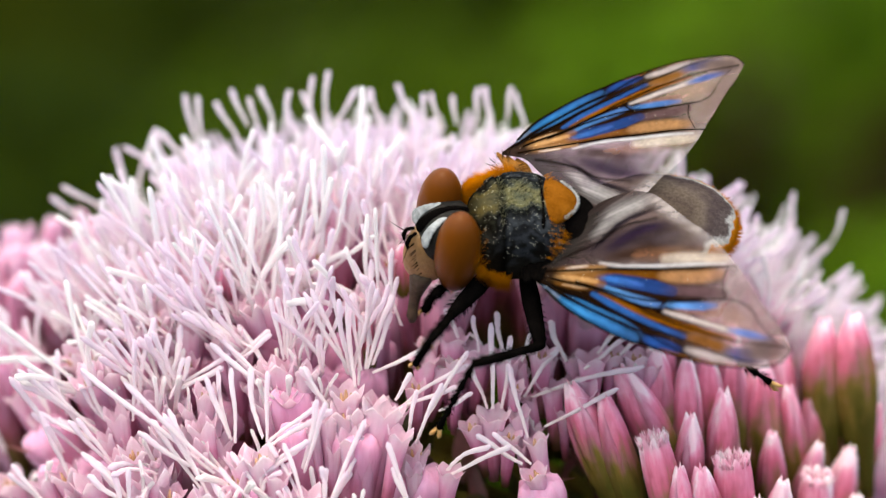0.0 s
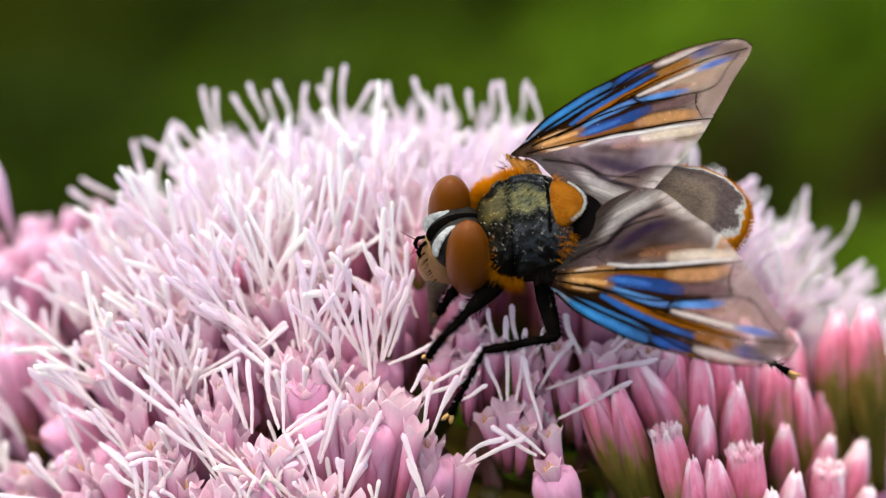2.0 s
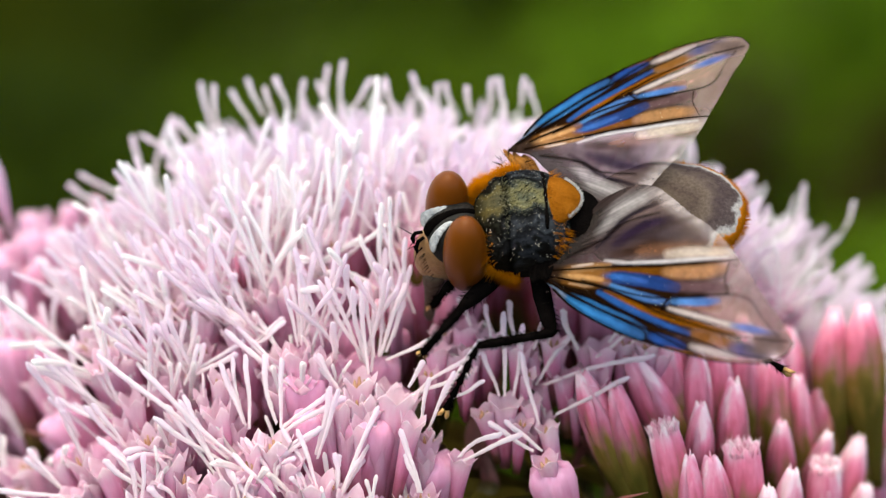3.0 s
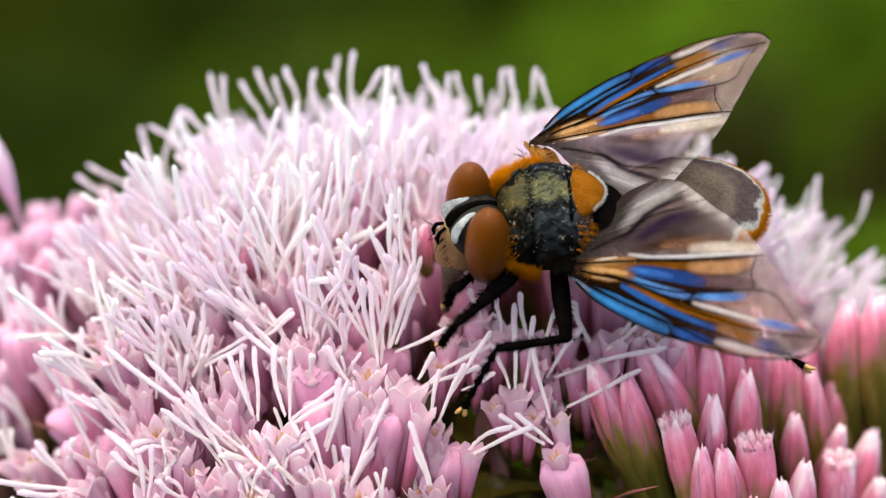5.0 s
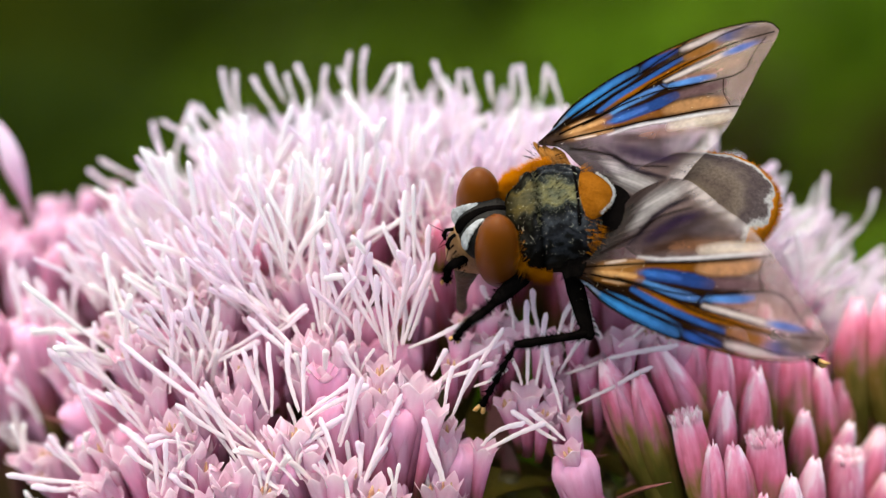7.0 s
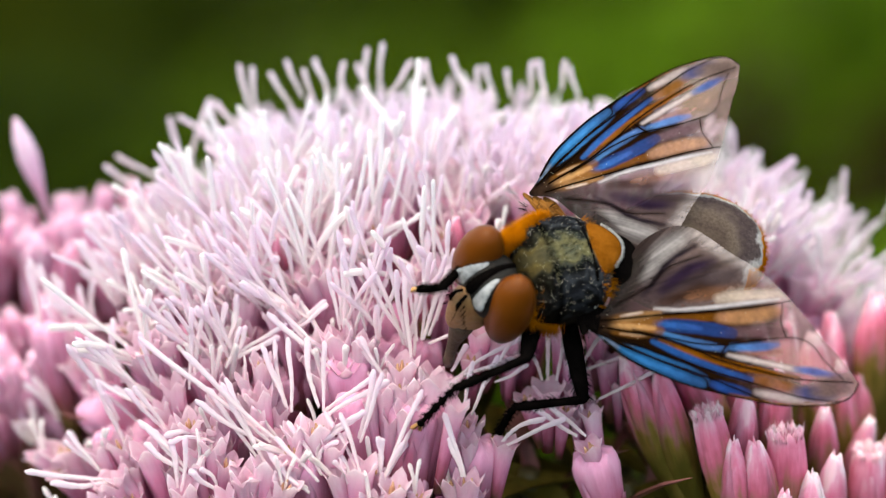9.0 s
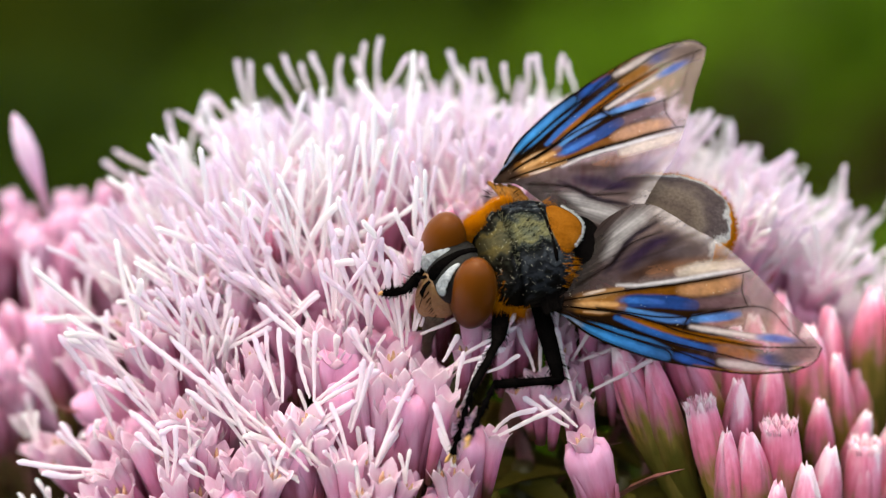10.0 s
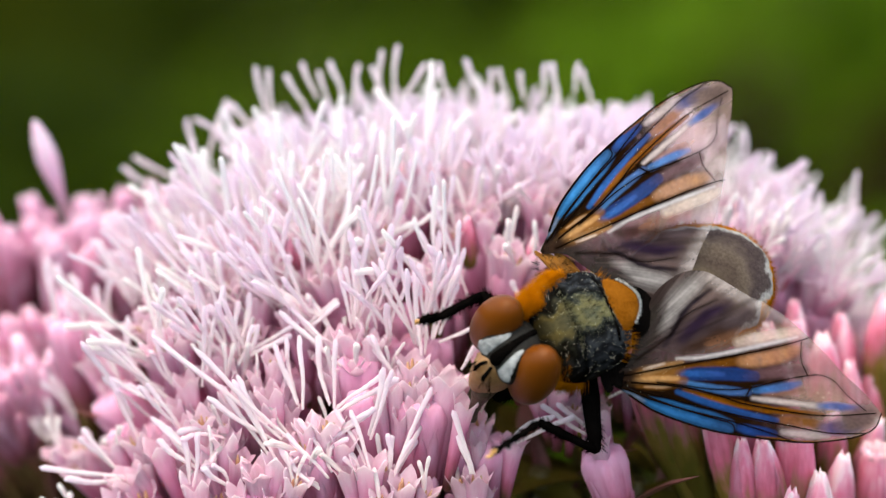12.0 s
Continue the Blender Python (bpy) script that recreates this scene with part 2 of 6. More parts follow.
M_abd = zoned_material("abdomen_bands", (-4.2, 0, 0.6), (3.55, 2.5, 2.5), [(0.0, (0.050, 0.036, 0.022)), (0.26, (0.080, 0.062, 0.046)), (0.40, (0.052, 0.038, 0.032)), (0.55, (0.078, 0.060, 0.048)), (0.66, (0.082, 0.064, 0.054)),
                                                                           (0.78, (0.042, 0.031, 0.032)), (0.86, (0.062, 0.048, 0.048)), (0.91, (0.26, 0.25, 0.25)), (0.945, (0.28, 0.27, 0.26)), (0.975, (0.32, 0.11, 0.010)), (1.0, (0.24, 0.075, 0.005))], spec=0.0, noise_scale=1100, wobble=0.50)
# the eye's shaded, optically dark lower part is put into the brown
EYES = {s: zoned_material("eye_brown_shaded", (2.9, 1.3 * s, 0.75), (2.4, 2.4, 2.6), [(0.0, (0.13, 0.037, 0.004)), (0.55, (0.115, 0.031, 0.003)), (0.74, (0.09, 0.022, 0.002)), (0.84, (0.045, 0.010, 0.001)), (1.0, (0.03, 0.006, 0.001))],
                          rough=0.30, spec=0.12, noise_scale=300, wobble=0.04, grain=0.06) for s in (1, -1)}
M_proboscis = mottled("proboscis_brown", (0.03, 0.02, 0.014), (0.10, 0.065, 0.045), 900, 0.5, 0.3, spec=0.2)
M_head = mottled("head_dark", (0.006, 0.006, 0.006), (0.022, 0.020, 0.018), 1500, 0.6, 0.3, spec=0.1)


def wing_material():
    """Thin cuticle: its colours, the structural blue and a painted sheen come with the membrane, clear where it holds
    none.
    """
    mat, n, l, bs = node_material("wing_membrane", 0.33, 0.0, 0.0)
    at = n.new("ShaderNodeAttribute")
    at.attribute_name = "pigment_and_sheen"
    tc = n.new("ShaderNodeTexCoord")
    no = n.new("ShaderNodeTexNoise")
    no.inputs["Scale"].default_value, no.inputs["Detail"].default_value = 2200, 4
    l.new(tc.outputs["Object"], no.inputs["Vector"])
    mr = n.new("ShaderNodeMapRange")
    mr.inputs["To Min"].default_value, mr.inputs["To Max"].default_value = 0.75, 1.2
    l.new(no.outputs["Fac"], mr.inputs["Value"])
    mul = n.new("ShaderNodeMix")
    mul.data_type, mul.blend_type = "RGBA", "MULTIPLY"
    mul.inputs["Factor"].default_value = 1.0
    l.new(at.outputs["Color"], mul.inputs[6])
    l.new(mr.outputs[0], mul.inputs[7])
    l.new(mul.outputs[2], bs.inputs["Base Color"])
    l.new(at.outputs["Alpha"], bs.inputs["Alpha"])
    sep = n.new("ShaderNodeSeparateColor")
    l.new(at.outputs["Color"], sep.inputs[0])
    dif = n.new("ShaderNodeMath")
    dif.operation = "SUBTRACT"
    l.new(sep.outputs["Blue"], dif.inputs[0])
    l.new(sep.outputs["Red"], dif.inputs[1])
    gl = n.new("ShaderNodeMapRange")
    gl.inputs["From Min"].default_value, gl.inputs["From Max"].default_value, gl.inputs["To Max"].default_value = 0.02, 0.3, 0.55
    l.new(dif.outputs[0], gl.inputs["Value"])
    l.new(gl.outputs[0], bs.inputs["Metallic"])
    bp = n.new("ShaderNodeBump")
    bp.inputs["Strength"].default_value, bp.inputs["Distance"].default_value = 0.3, 0.00003
    l.new(no.outputs["Fac"], bp.inputs["Height"])
    l.new(bp.outputs[0], bs.inputs["Normal"])
    return mat


M_wing = wing_material()


# ---- building helpers (meshes in millimetres, objects in metres) ----
def part(name, bm, mat, parent=None, label="", at=None, smooth=True, kind=""):
    bm.transform(Matrix.Diagonal((MM, MM, MM, 1)))
    me = bpy.data.meshes.new(name)
    bmesh.ops.recalc_face_normals(bm, faces=bm.faces)
    bm.to_mesh(me)
    bm.free()
    me.materials.append(mat)
    return mesh_part(name, me, parent, label, at, smooth, kind)


def mesh_part(name, me, parent=None, label="", at=None, smooth=True, kind=""):
    if smooth:
        me.polygons.foreach_set("use_smooth", [True] * len(me.polygons))
    ob = new(name, me)
    ob.parent = parent
    if at is not None:
        ob.matrix_basis = at
    return tagged(ob, label, kind=kind)


def mm_pose(p, axes=None):
    """A pose at p millimetres; axes: three columns."""
    m = Matrix.Identity(4)
    if axes is not None:
        for c in range(3):
            for r in range(3):
                m[r][c] = axes[c][r]
    m.translation = Vector(p) * MM
    return m


def along(p, d, spin=0.0, axis="Z"):
    """A pose at p millimetres whose axis points along d."""
    q = Vector(d).to_track_quat(axis, "Y" if axis != "Y" else "Z").to_matrix().to_4x4()
    return Matrix.Translation(Vector(p) * MM) @ q @ Matrix.Rotation(spin, 4, axis)


def ellipsoid(bm, c, r, m=None, seg=32, rings=20, shape=None):
    ret = bmesh.ops.create_uvsphere(bm, u_segments=seg, v_segments=rings, radius=1.0)
    for v in ret["verts"]:
        p = v.co.copy()
        if shape:
            p = shape(p)
        p = Vector((p.x * r[0], p.y * r[1], p.z * r[2]))
        if m is not None:
            p = m @ p
        v.co = p + Vector(c)
    return ret["verts"]


def tube(bm, pts, radii, seg=8, cap=True):
    """A round limb through pts (millimetres)."""
    pts = [Vector(p) for p in pts]
    rings, side = [], None
    for i, p in enumerate(pts):
        d = (pts[min(i + 1, len(pts) - 1)] - pts[max(i - 1, 0)]).normalized()
        if side is None:
            side = d.orthogonal().normalized()
        side = (side - d * side.dot(d)).normalized()
        up = d.cross(side)
        r = radii[i] if isinstance(radii, (list, tuple)) else radii
        rings.append([bm.verts.new(p + r * (math.cos(a) * side + math.sin(a) * up)) for a in (math.tau * k / seg for k in range(seg))])
    for a, b in zip(rings, rings[1:]):
        for k in range(seg):
            bm.faces.new((a[k], a[(k + 1) % seg], b[(k + 1) % seg], b[k]))
    if cap:
        bm.faces.new(rings[0][::-1])
        bm.faces.new(rings[-1])


def hair(bm, p, d, length, r, bend=None):
    """One tapered hair: a thin three-sided cone, bent once."""
    p, d = Vector(p), Vector(d).normalized()
    e = p + d * length + (Vector(bend) if bend is not None else Vector()) * length
    mid = p + d * length * 0.55
    s = d.orthogonal().normalized()
    t = d.cross(s)
    a = [bm.verts.new(p + r * (math.cos(k * 2.094) * s + math.sin(k * 2.094) * t)) for k in range(3)]
    b = [bm.verts.new(mid + 0.7 * r * (math.cos(k * 2.094) * s + math.sin(k * 2.094) * t)) for k in range(3)]
    c = bm.verts.new(e)
    for k in range(3):
        bm.faces.new((a[k], a[(k + 1) % 3], b[(k + 1) % 3], b[k]))
        bm.faces.new((b[k], b[(k + 1) % 3], c))


def spline(pts, n):
    """Catmull-Rom through pts, n samples."""
    P = [Vector((*p, 0)[:3]) for p in pts]
    P = [2 * P[0] - P[1]] + P + [2 * P[-1] - P[-2]]
    out = []
    for k in range(n):
        s = k / (n - 1) * (len(P) - 3)
        i = min(int(s), len(P) - 4)
        t = s - i
        a, b, c, d = P[i:i + 4]
        out.append(0.5 * ((2 * b) + (c - a) * t + (2 * a - 5 * b + 4 * c - d) * t * t + (3 * b - a - 3 * c + d) * t ** 3))
    return out


def empty(name, label, category, at=None, group=""):
    ob = new(name)
    ob.empty_display_size = 0.002
    if at is not None:
        ob.matrix_basis = at
    return tagged(ob, label, category, group)


# ---- ground and the green undergrowth far behind ----
def build_ground():
    bm = bmesh.new()
    bmesh.ops.create_grid(bm, x_segments=60, y_segments=60, size=60000)
    for v in bm.verts:
        v.co.z = 40 * noise.noise(v.co * 0.0004)
    tagged(part("ground", bm, M_soil), "dark soil and leaf litter under the undergrowth", "ground", kind="structure")


def leaf_mesh(bm, m, length, width):
    """One ovate leaf, folded along its midrib and drooping."""
    rows = 5
    prev = None
    for i in range(rows):
        s = i / (rows - 1)
        w = width * math.sin(math.pi * min(1, s * 0.92 + 0.06)) ** 0.8 * (1 - 0.35 * s)
        z = -0.25 * length * s * s
        ring = [bm.verts.new(m @ Vector((length * s, k * w * 0.5, z + abs(k) * 0.25 * w))) for k in (-1, -0.5, 0, 0.5, 1)]
        if prev:
            for k in range(4):
                bm.faces.new((prev[k], prev[k + 1], ring[k + 1], ring[k]))
        prev = ring


def build_bush(x, y, height, spread, leaves, mat, label):
    rng = random.Random(int(1000 * (x + 7 * y)))
    bush = empty("bush", label, "bush", Matrix.Translation((x, y, 0)), "undergrowth")
    for k in range(5):
        bm = bmesh.new()
        a = rng.uniform(0, math.tau)
        tip = Vector((math.cos(a) * spread * 0.5, math.sin(a) * spread * 0.5, height * rng.uniform(0.75, 0.95)))
        tube(bm, [(0, 0, -30), tip * 0.5 + Vector((0, 0, height * 0.1)), tip], [7, 5, 2], 6)
        part("stem", bm, M_stalk, bush)
    bm = bmesh.new()
    for k in range(leaves):
        a, r = rng.uniform(0, math.tau), spread * math.sqrt(rng.random())
        z = height * (1 - 0.75 * rng.random() ** 1.6) * (1 - 0.25 * (r / spread) ** 2)
        ln = rng.uniform(24, 52)
        m = Matrix.Translation((math.cos(a) * r, math.sin(a) * r, z)) @ Matrix.Rotation(rng.uniform(0, math.tau), 4, "Z") @ \
            Matrix.Rotation(rng.uniform(-0.5, 0.35), 4, "Y") @ Matrix.Rotation(rng.uniform(-0.5, 0.5), 4, "X")
        leaf_mesh(bm, m, ln, ln * rng.uniform(0.45, 0.65))
    part("foliage", bm, mat, bush, kind="stuff")


build_ground()
for x, y, h, s, nl, mat, lab in (
        (-0.34, 1.95, 430, 260, 900, M_shade, "olive leafy bush in the undergrowth, coloured dark for shade"),
        (-0.05, 1.85, 520, 200, 1000, M_leaf, "olive green leafy bush in the undergrowth"),
        (0.17, 1.95, 510, 140, 950, M_leaf2, "fresh bright green bush in the undergrowth"),
        (0.30, 2.10, 560, 75, 600, M_leaf2, "fresh bright green bush in the undergrowth"),
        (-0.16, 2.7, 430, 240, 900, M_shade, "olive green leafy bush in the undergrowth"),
        (0.46, 2.75, 420, 170, 900, M_leaf2, "fresh bright green bush in the undergrowth"),
        (0.16, 2.9, 420, 170, 800, M_leaf, "olive green leafy bush in the undergrowth"),
        (0.222, 1.80, 545, 30, 220, M_blotch, "near-black brown leafy plant added as a dark background blotch"),
        (0.312, 1.72, 530, 30, 240, M_blotch, "near-black brown leafy plant added as a dark background blotch"),
        (0.29, 1.60, 470, 55, 320, M_leaf2, "fresh bright green bush in the undergrowth")):
    build_bush(x, y, h, s, nl, mat, lab)


# ---- the flower head ----
flower = empty("flower_head", "pale pink flower head of many florets with long forked styles", "flower", Matrix.Translation(AIM))


def dome(x, y):
    """Height of the florets' mouths over the head, in millimetres."""
    d = x + 1.5
    drop = 0.010 * d * d + 0.00012 * d ** 4
    return -1.3 + 0.44 * y - 0.039 * y * y - drop * (0.56 if d > 0 else 1.05)


def dome_axis(x, y, upright):
    e = 0.05
    n = Vector(((dome(x - e, y) - dome(x + e, y)) / (2 * e), (dome(x, y - e) - dome(x, y + e)) / (2 * e), 1)).normalized()
    return (n * (1 - upright) + Vector((0, 0, 1)) * upright).normalized()


def finish_mesh(bm, name, mats):
    bm.transform(Matrix.Diagonal((MM, MM, MM, 1)))
    bmesh.ops.recalc_face_normals(bm, faces=bm.faces)
    me = bpy.data.meshes.new(name)
    bm.to_mesh(me)
    bm.free()
    for m in mats:
        me.materials.append(m)
    me.polygons.foreach_set("use_smooth", [True] * len(me.polygons))
    return me


def lathe(bm, prof, seg, shape, slot=0):
    """Rings of (radius, height, lobe) closed into a skin; shape(k, r, z, lobe) gives the point."""
    rings = [[bm.verts.new(shape(k, r, z, lobe)) for k in range(seg)] for r, z, lobe in prof]
    for a, b in zip(rings, rings[1:]):
        for k in range(seg):
            bm.faces.new((a[k], a[(k + 1) % seg], b[(k + 1) % seg], b[k])).material_index = slot
    bm.faces.new(rings[0][::-1]).material_index = slot
    bm.faces.new(rings[-1]).material_index = slot


def floret_into(bm, seed):
    """A slender tubular corolla with five pointed lobes round a hollow mouth with brown anthers in it."""
    rng = random.Random(seed)
    flare = rng.uniform(0.8, 1.25)
    ph = rng.uniform(0, math.tau)
    lob = [rng.uniform(0.75, 1.25) for _ in range(5)]

    def shape(k, r, z, lobe):
        tri = (1 - abs((k % 4) - 2) / 2) ** 0.9
        a = math.tau * k / 20 + ph
        wob = 1 + 0.07 * math.sin(2 * a + seed)
        out = 1 + lobe * 0.30 * (0.35 + 0.65 * tri) * flare
        return Vector((math.cos(a) * r * out * wob, math.sin(a) * r * out * wob, z + lobe * (0.54 * tri * lob[k // 4] / (0.6 + 0.5 * flare) - 0.25)))

    lathe(bm, [(0.22, -4.2, 0), (0.30, -3.2, 0), (0.36, -2.2, 0), (0.43, -1.2, 0), (0.50, -0.5, 0), (0.55, -0.1, 0.2), (0.58, 0.05, 0.6), (0.60, 0.12, 0.85),
               (0.585, 0.125, 0.84), (0.56, 0.02, 0.55), (0.51, -0.12, 0.2), (0.42, -0.5, 0), (0.3, -1.0, 0), (0.06, -1.2, 0)], 20, shape)
    for k in range(3 if seed % 3 == 0 else 0):
        a = k * 2.1 + ph
        n0 = len(bm.faces)
        tube(bm, [(0.14 * math.cos(a), 0.14 * math.sin(a), -1.1), (0.2 * math.cos(a), 0.2 * math.sin(a), -0.3), (0.22 * math.cos(a), 0.22 * math.sin(a), 0.02)], [0.09, 0.11, 0.04], 5)
        bm.faces.ensure_lookup_table()
        for f in bm.faces[n0:]:
            f.material_index = 1


def style_into(bm, seed, length):
    """A style forking into two long soft branches with blunt tips, leaning and gently curled."""
    rng = random.Random(100 + seed)
    az = rng.uniform(0, math.tau)
    main = Vector((math.cos(az), math.sin(az), 0)) * rng.choice((0.05, 0.15, 0.3, 0.5, 0.75)) + Vector((0, 0, 1))
    main.normalize()
    across = main.cross(Vector((rng.uniform(-1, 1), rng.uniform(-1, 1), rng.uniform(-1, 1)))).normalized()
    fork = rng.choice((0.10, 0.16, 0.25, 0.4, 0.6))
    thick = rng.uniform(0.85, 1.12)
    for k in (1, -1):
        d = (main + across * k * fork).normalized()
        curl = main.cross(across) * rng.uniform(-0.35, 0.35) + across * k * rng.uniform(-0.35, 0.25) + Vector((0, 0, rng.uniform(-0.3, 0.15)))
        ln = length * rng.uniform(0.8, 1.12)
        pts, rad = [], []
        for i in range(9):
            s = i / 8
            pts.append(Vector((0, 0, -0.5)) + main * 0.5 * min(1, s * 2) + d * ln * s + curl * (0.55 * s * s * ln))
            rad.append(thick * (0.085 + 0.044 * s + 0.010 * math.sin(9 * s + seed)))
        tip = (pts[-1] - pts[-2]).normalized()
        pts += [pts[-1] + tip * 0.10, pts[-1] + tip * 0.17, pts[-1] + tip * 0.20]
        rad += [rad[-1] * 0.85, rad[-1] * 0.5, 0.015]
        tube(bm, pts, rad, 7)


def single_into(bm, seed, bow):
    """One branch of a style, one millimetre long, to be drawn out to its length: a soft flattened strap with a rounded tip, bowed sideways."""
    rng = random.Random(600 + seed)
    twist, thick, wave = rng.uniform(-0.05, 0.05), rng.uniform(0.9, 1.15), rng.uniform(0, math.tau)
    sway = rng.uniform(0.03, 0.085)
    pts, rad = [], []
    for i in range(22):
        s = i / 21
        skew = s ** rng.choice((1.0, 1.0, 1.15))
        pts.append(Vector((bow * 4 * skew * (1 - skew) + sway * math.sin(6.2 * s + wave) * s, twist * math.sin(2.4 * math.pi * s + wave) * s, s)))
        end = max(0.0, (s - 0.93) / 0.07)
        rad.append(thick * (0.050 + 0.060 * s + 0.006 * math.sin(1.9 * i + seed) + 0.005 * rng.uniform(-1, 1)) * math.sqrt(max(0.03, 1 - end * end)))
    tube(bm, pts, rad, 10)
    ends = [(p.y, p.z) for p in pts]
    for v in bm.verts:
        mid = ends[min(21, max(0, round(v.co.z * 21)))][0]
        v.co.y = mid + (v.co.y - mid) * 0.68


def bract_into(bm, profile, turn, half, low, high, proud):
    """One scale laid on a spindle: it follows the profile (height, radius) from low to high and ends in a point."""
    rows = []
    for i in range(9):
        t = i / 8
        z = low + (high - low) * t
        r = np.interp(z, [p[0] for p in profile], [p[1] for p in profile])
        w = half * (1 - max(0.0, (t - 0.35) / 0.65) ** 2.2) + 0.02
        row = []
        for k in range(7):
            q = (k - 3) / 3
            a = turn + q * w
            rr = r + proud * (1 - 0.85 * q * q) * (0.4 + 0.6 * t)
            row.append(bm.verts.new((rr * math.cos(a), rr * math.sin(a), z - 0.10 * q * q * t)))
        rows.append(row)
    for a, b in zip(rows, rows[1:]):
        for k in range(6):
            bm.faces.new((a[k], a[k + 1], b[k + 1], b[k]))


def involucre_into(bm, seed):
    """The narrow cup of overlapping bracts that holds one cluster of florets."""
    rng = random.Random(300 + seed)

    def shape(k, r, z, lobe):
        a = math.tau * k / 28
        rib = 0.97 + 0.06 * math.sin(5 * a + seed)
        return Vector((math.cos(a) * r * rib, math.sin(a) * r * rib, z + lobe * 0.14 * (1 - abs((k % 4) - 2) / 2)))

    lathe(bm, [(0.16, -8.4, 0), (0.2, -6.8, 0), (0.34, -6.2, 0), (0.44, -5.0, 0), (0.56, -3.6, 0), (0.70, -2.2, 0), (0.76, -1.7, 0.4), (0.74, -1.45, 0.9), (0.64, -1.2, 1.6), (0.48, -1.08, 1.4), (0.28, -1.0, 1.0), (0.06, -0.96, 0.3)], 28, shape)
    profile = [(-7.0, 0.2), (-6.2, 0.34), (-5.0, 0.44), (-3.6, 0.56), (-2.2, 0.70), (-1.2, 0.78)]
    for k in range(9):
        bract_into(bm, profile, k * 2.4 + rng.uniform(-0.2, 0.2), rng.uniform(0.34, 0.5), -6.4, rng.uniform(-3.6, -1.5), rng.uniform(0.05, 0.09))


def bud_into(bm, seed):
    """A closed floret: a pointed spindle wrapped in overlapping scales, with a few loose points at its tip."""
    rng = random.Random(200 + seed)
    fat = rng.uniform(0.92, 1.12)
    bow = Vector((rng.uniform(-0.12, 0.12), rng.uniform(-0.12, 0.12), 0))

    def shape(k, r, z, lobe):
        a = math.tau * k / 20
        q = fat * r * (1 - 0.12 * (k % 4 == 0))
        return Vector((q * math.cos(a), q * math.sin(a), z + lobe * (0.14 if k % 4 == 2 else -0.05) * (1 + 0.5 * math.sin(k + seed))))

    rings = [(0.20, -7.0, 0), (0.34, -5.6, 0), (0.50, -4.4, 0), (0.60, -3.3, 0), (0.63, -2.5, 0), (0.60, -1.8, 0), (0.53, -1.2, 0), (0.43, -0.7, 0), (0.33, -0.35, 0.3), (0.25, -0.1, 0.7), (0.17, 0.05, 1.1), (0.09, 0.05, 0.6), (0.02, 0.0, 0)]
    lathe(bm, rings, 20, shape)
    profile = [(z, fat * r * 0.98) for r, z, lobe in rings[:-3]]
    for k in range(6):
        bract_into(bm, profile, k * 2.2 + rng.uniform(-0.3, 0.3), rng.uniform(0.5, 0.8), -6.6, (-0.1, -0.25, -0.7, -1.5, -2.2, -2.8)[k] + rng.uniform(-0.3, 0.2), rng.uniform(0.03, 0.07))
    for v in bm.verts:
        v.co += bow * (v.co.z + 2.5) ** 2 * 0.25


def frayed_into(bm, seed):
    """A blunt bud whose bracts have parted, with a brush of fine pale points in its top."""
    rng = random.Random(260 + seed)

    def shape(k, r, z, lobe):
        a = math.tau * k / 24
        q = r * (1 - 0.08 * (k % 6 == 0))
        return Vector((q * math.cos(a), q * math.sin(a), z + lobe * 0.22 * math.sin(k * 2.1 + seed)))

    lathe(bm, [(0.20, -7.0, 0), (0.36, -5.4, 0), (0.52, -4.0, 0), (0.62, -2.8, 0), (0.65, -1.9, 0), (0.63, -1.1, 0), (0.58, -0.5, 0.3), (0.50, -0.1, 1), (0.40, -0.12, 0.7), (0.2, -0.3, 0), (0.03, -0.25, 0)], 24, shape)
    for k in range(110):
        a, q = rng.uniform(0, math.tau), 0.56 * math.sqrt(rng.random())
        p = Vector((q * math.cos(a), q * math.sin(a), -0.35))
        hair(bm, p, Vector((p.x * 0.5, p.y * 0.5, 1)), rng.uniform(0.3, 0.62) * (1 - 0.3 * q), 0.035)


def long_into(bm):
    lathe(bm, [(0.08, -7.0, 0), (0.09, -3.9, 0), (0.14, -3.4, 0), (0.33, -2.5, 0), (0.44, -1.7, 0), (0.36, -0.9, 0), (0.18, -0.3, 0), (0.04, 0, 0)], 16,
          lambda k, r, z, lobe: Vector(((r - 0.06 * (k % 4 == 0) * (r > 0.2)) * math.cos(math.tau * k / 16), r * math.sin(math.tau * k / 16), z)))


def made(fn, name, mats, *args):
    bm = bmesh.new()
    fn(bm, *args)
    return finish_mesh(bm, name, mats)


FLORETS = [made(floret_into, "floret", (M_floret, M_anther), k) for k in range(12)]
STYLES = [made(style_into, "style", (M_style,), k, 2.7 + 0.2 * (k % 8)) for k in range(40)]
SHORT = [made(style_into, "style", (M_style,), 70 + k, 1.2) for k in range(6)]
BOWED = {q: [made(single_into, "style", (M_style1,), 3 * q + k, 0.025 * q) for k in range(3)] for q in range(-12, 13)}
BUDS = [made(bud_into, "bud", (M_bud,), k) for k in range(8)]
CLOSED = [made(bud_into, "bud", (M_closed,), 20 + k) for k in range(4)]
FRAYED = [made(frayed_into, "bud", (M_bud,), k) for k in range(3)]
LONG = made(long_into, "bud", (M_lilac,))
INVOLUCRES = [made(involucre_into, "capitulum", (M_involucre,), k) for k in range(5)]


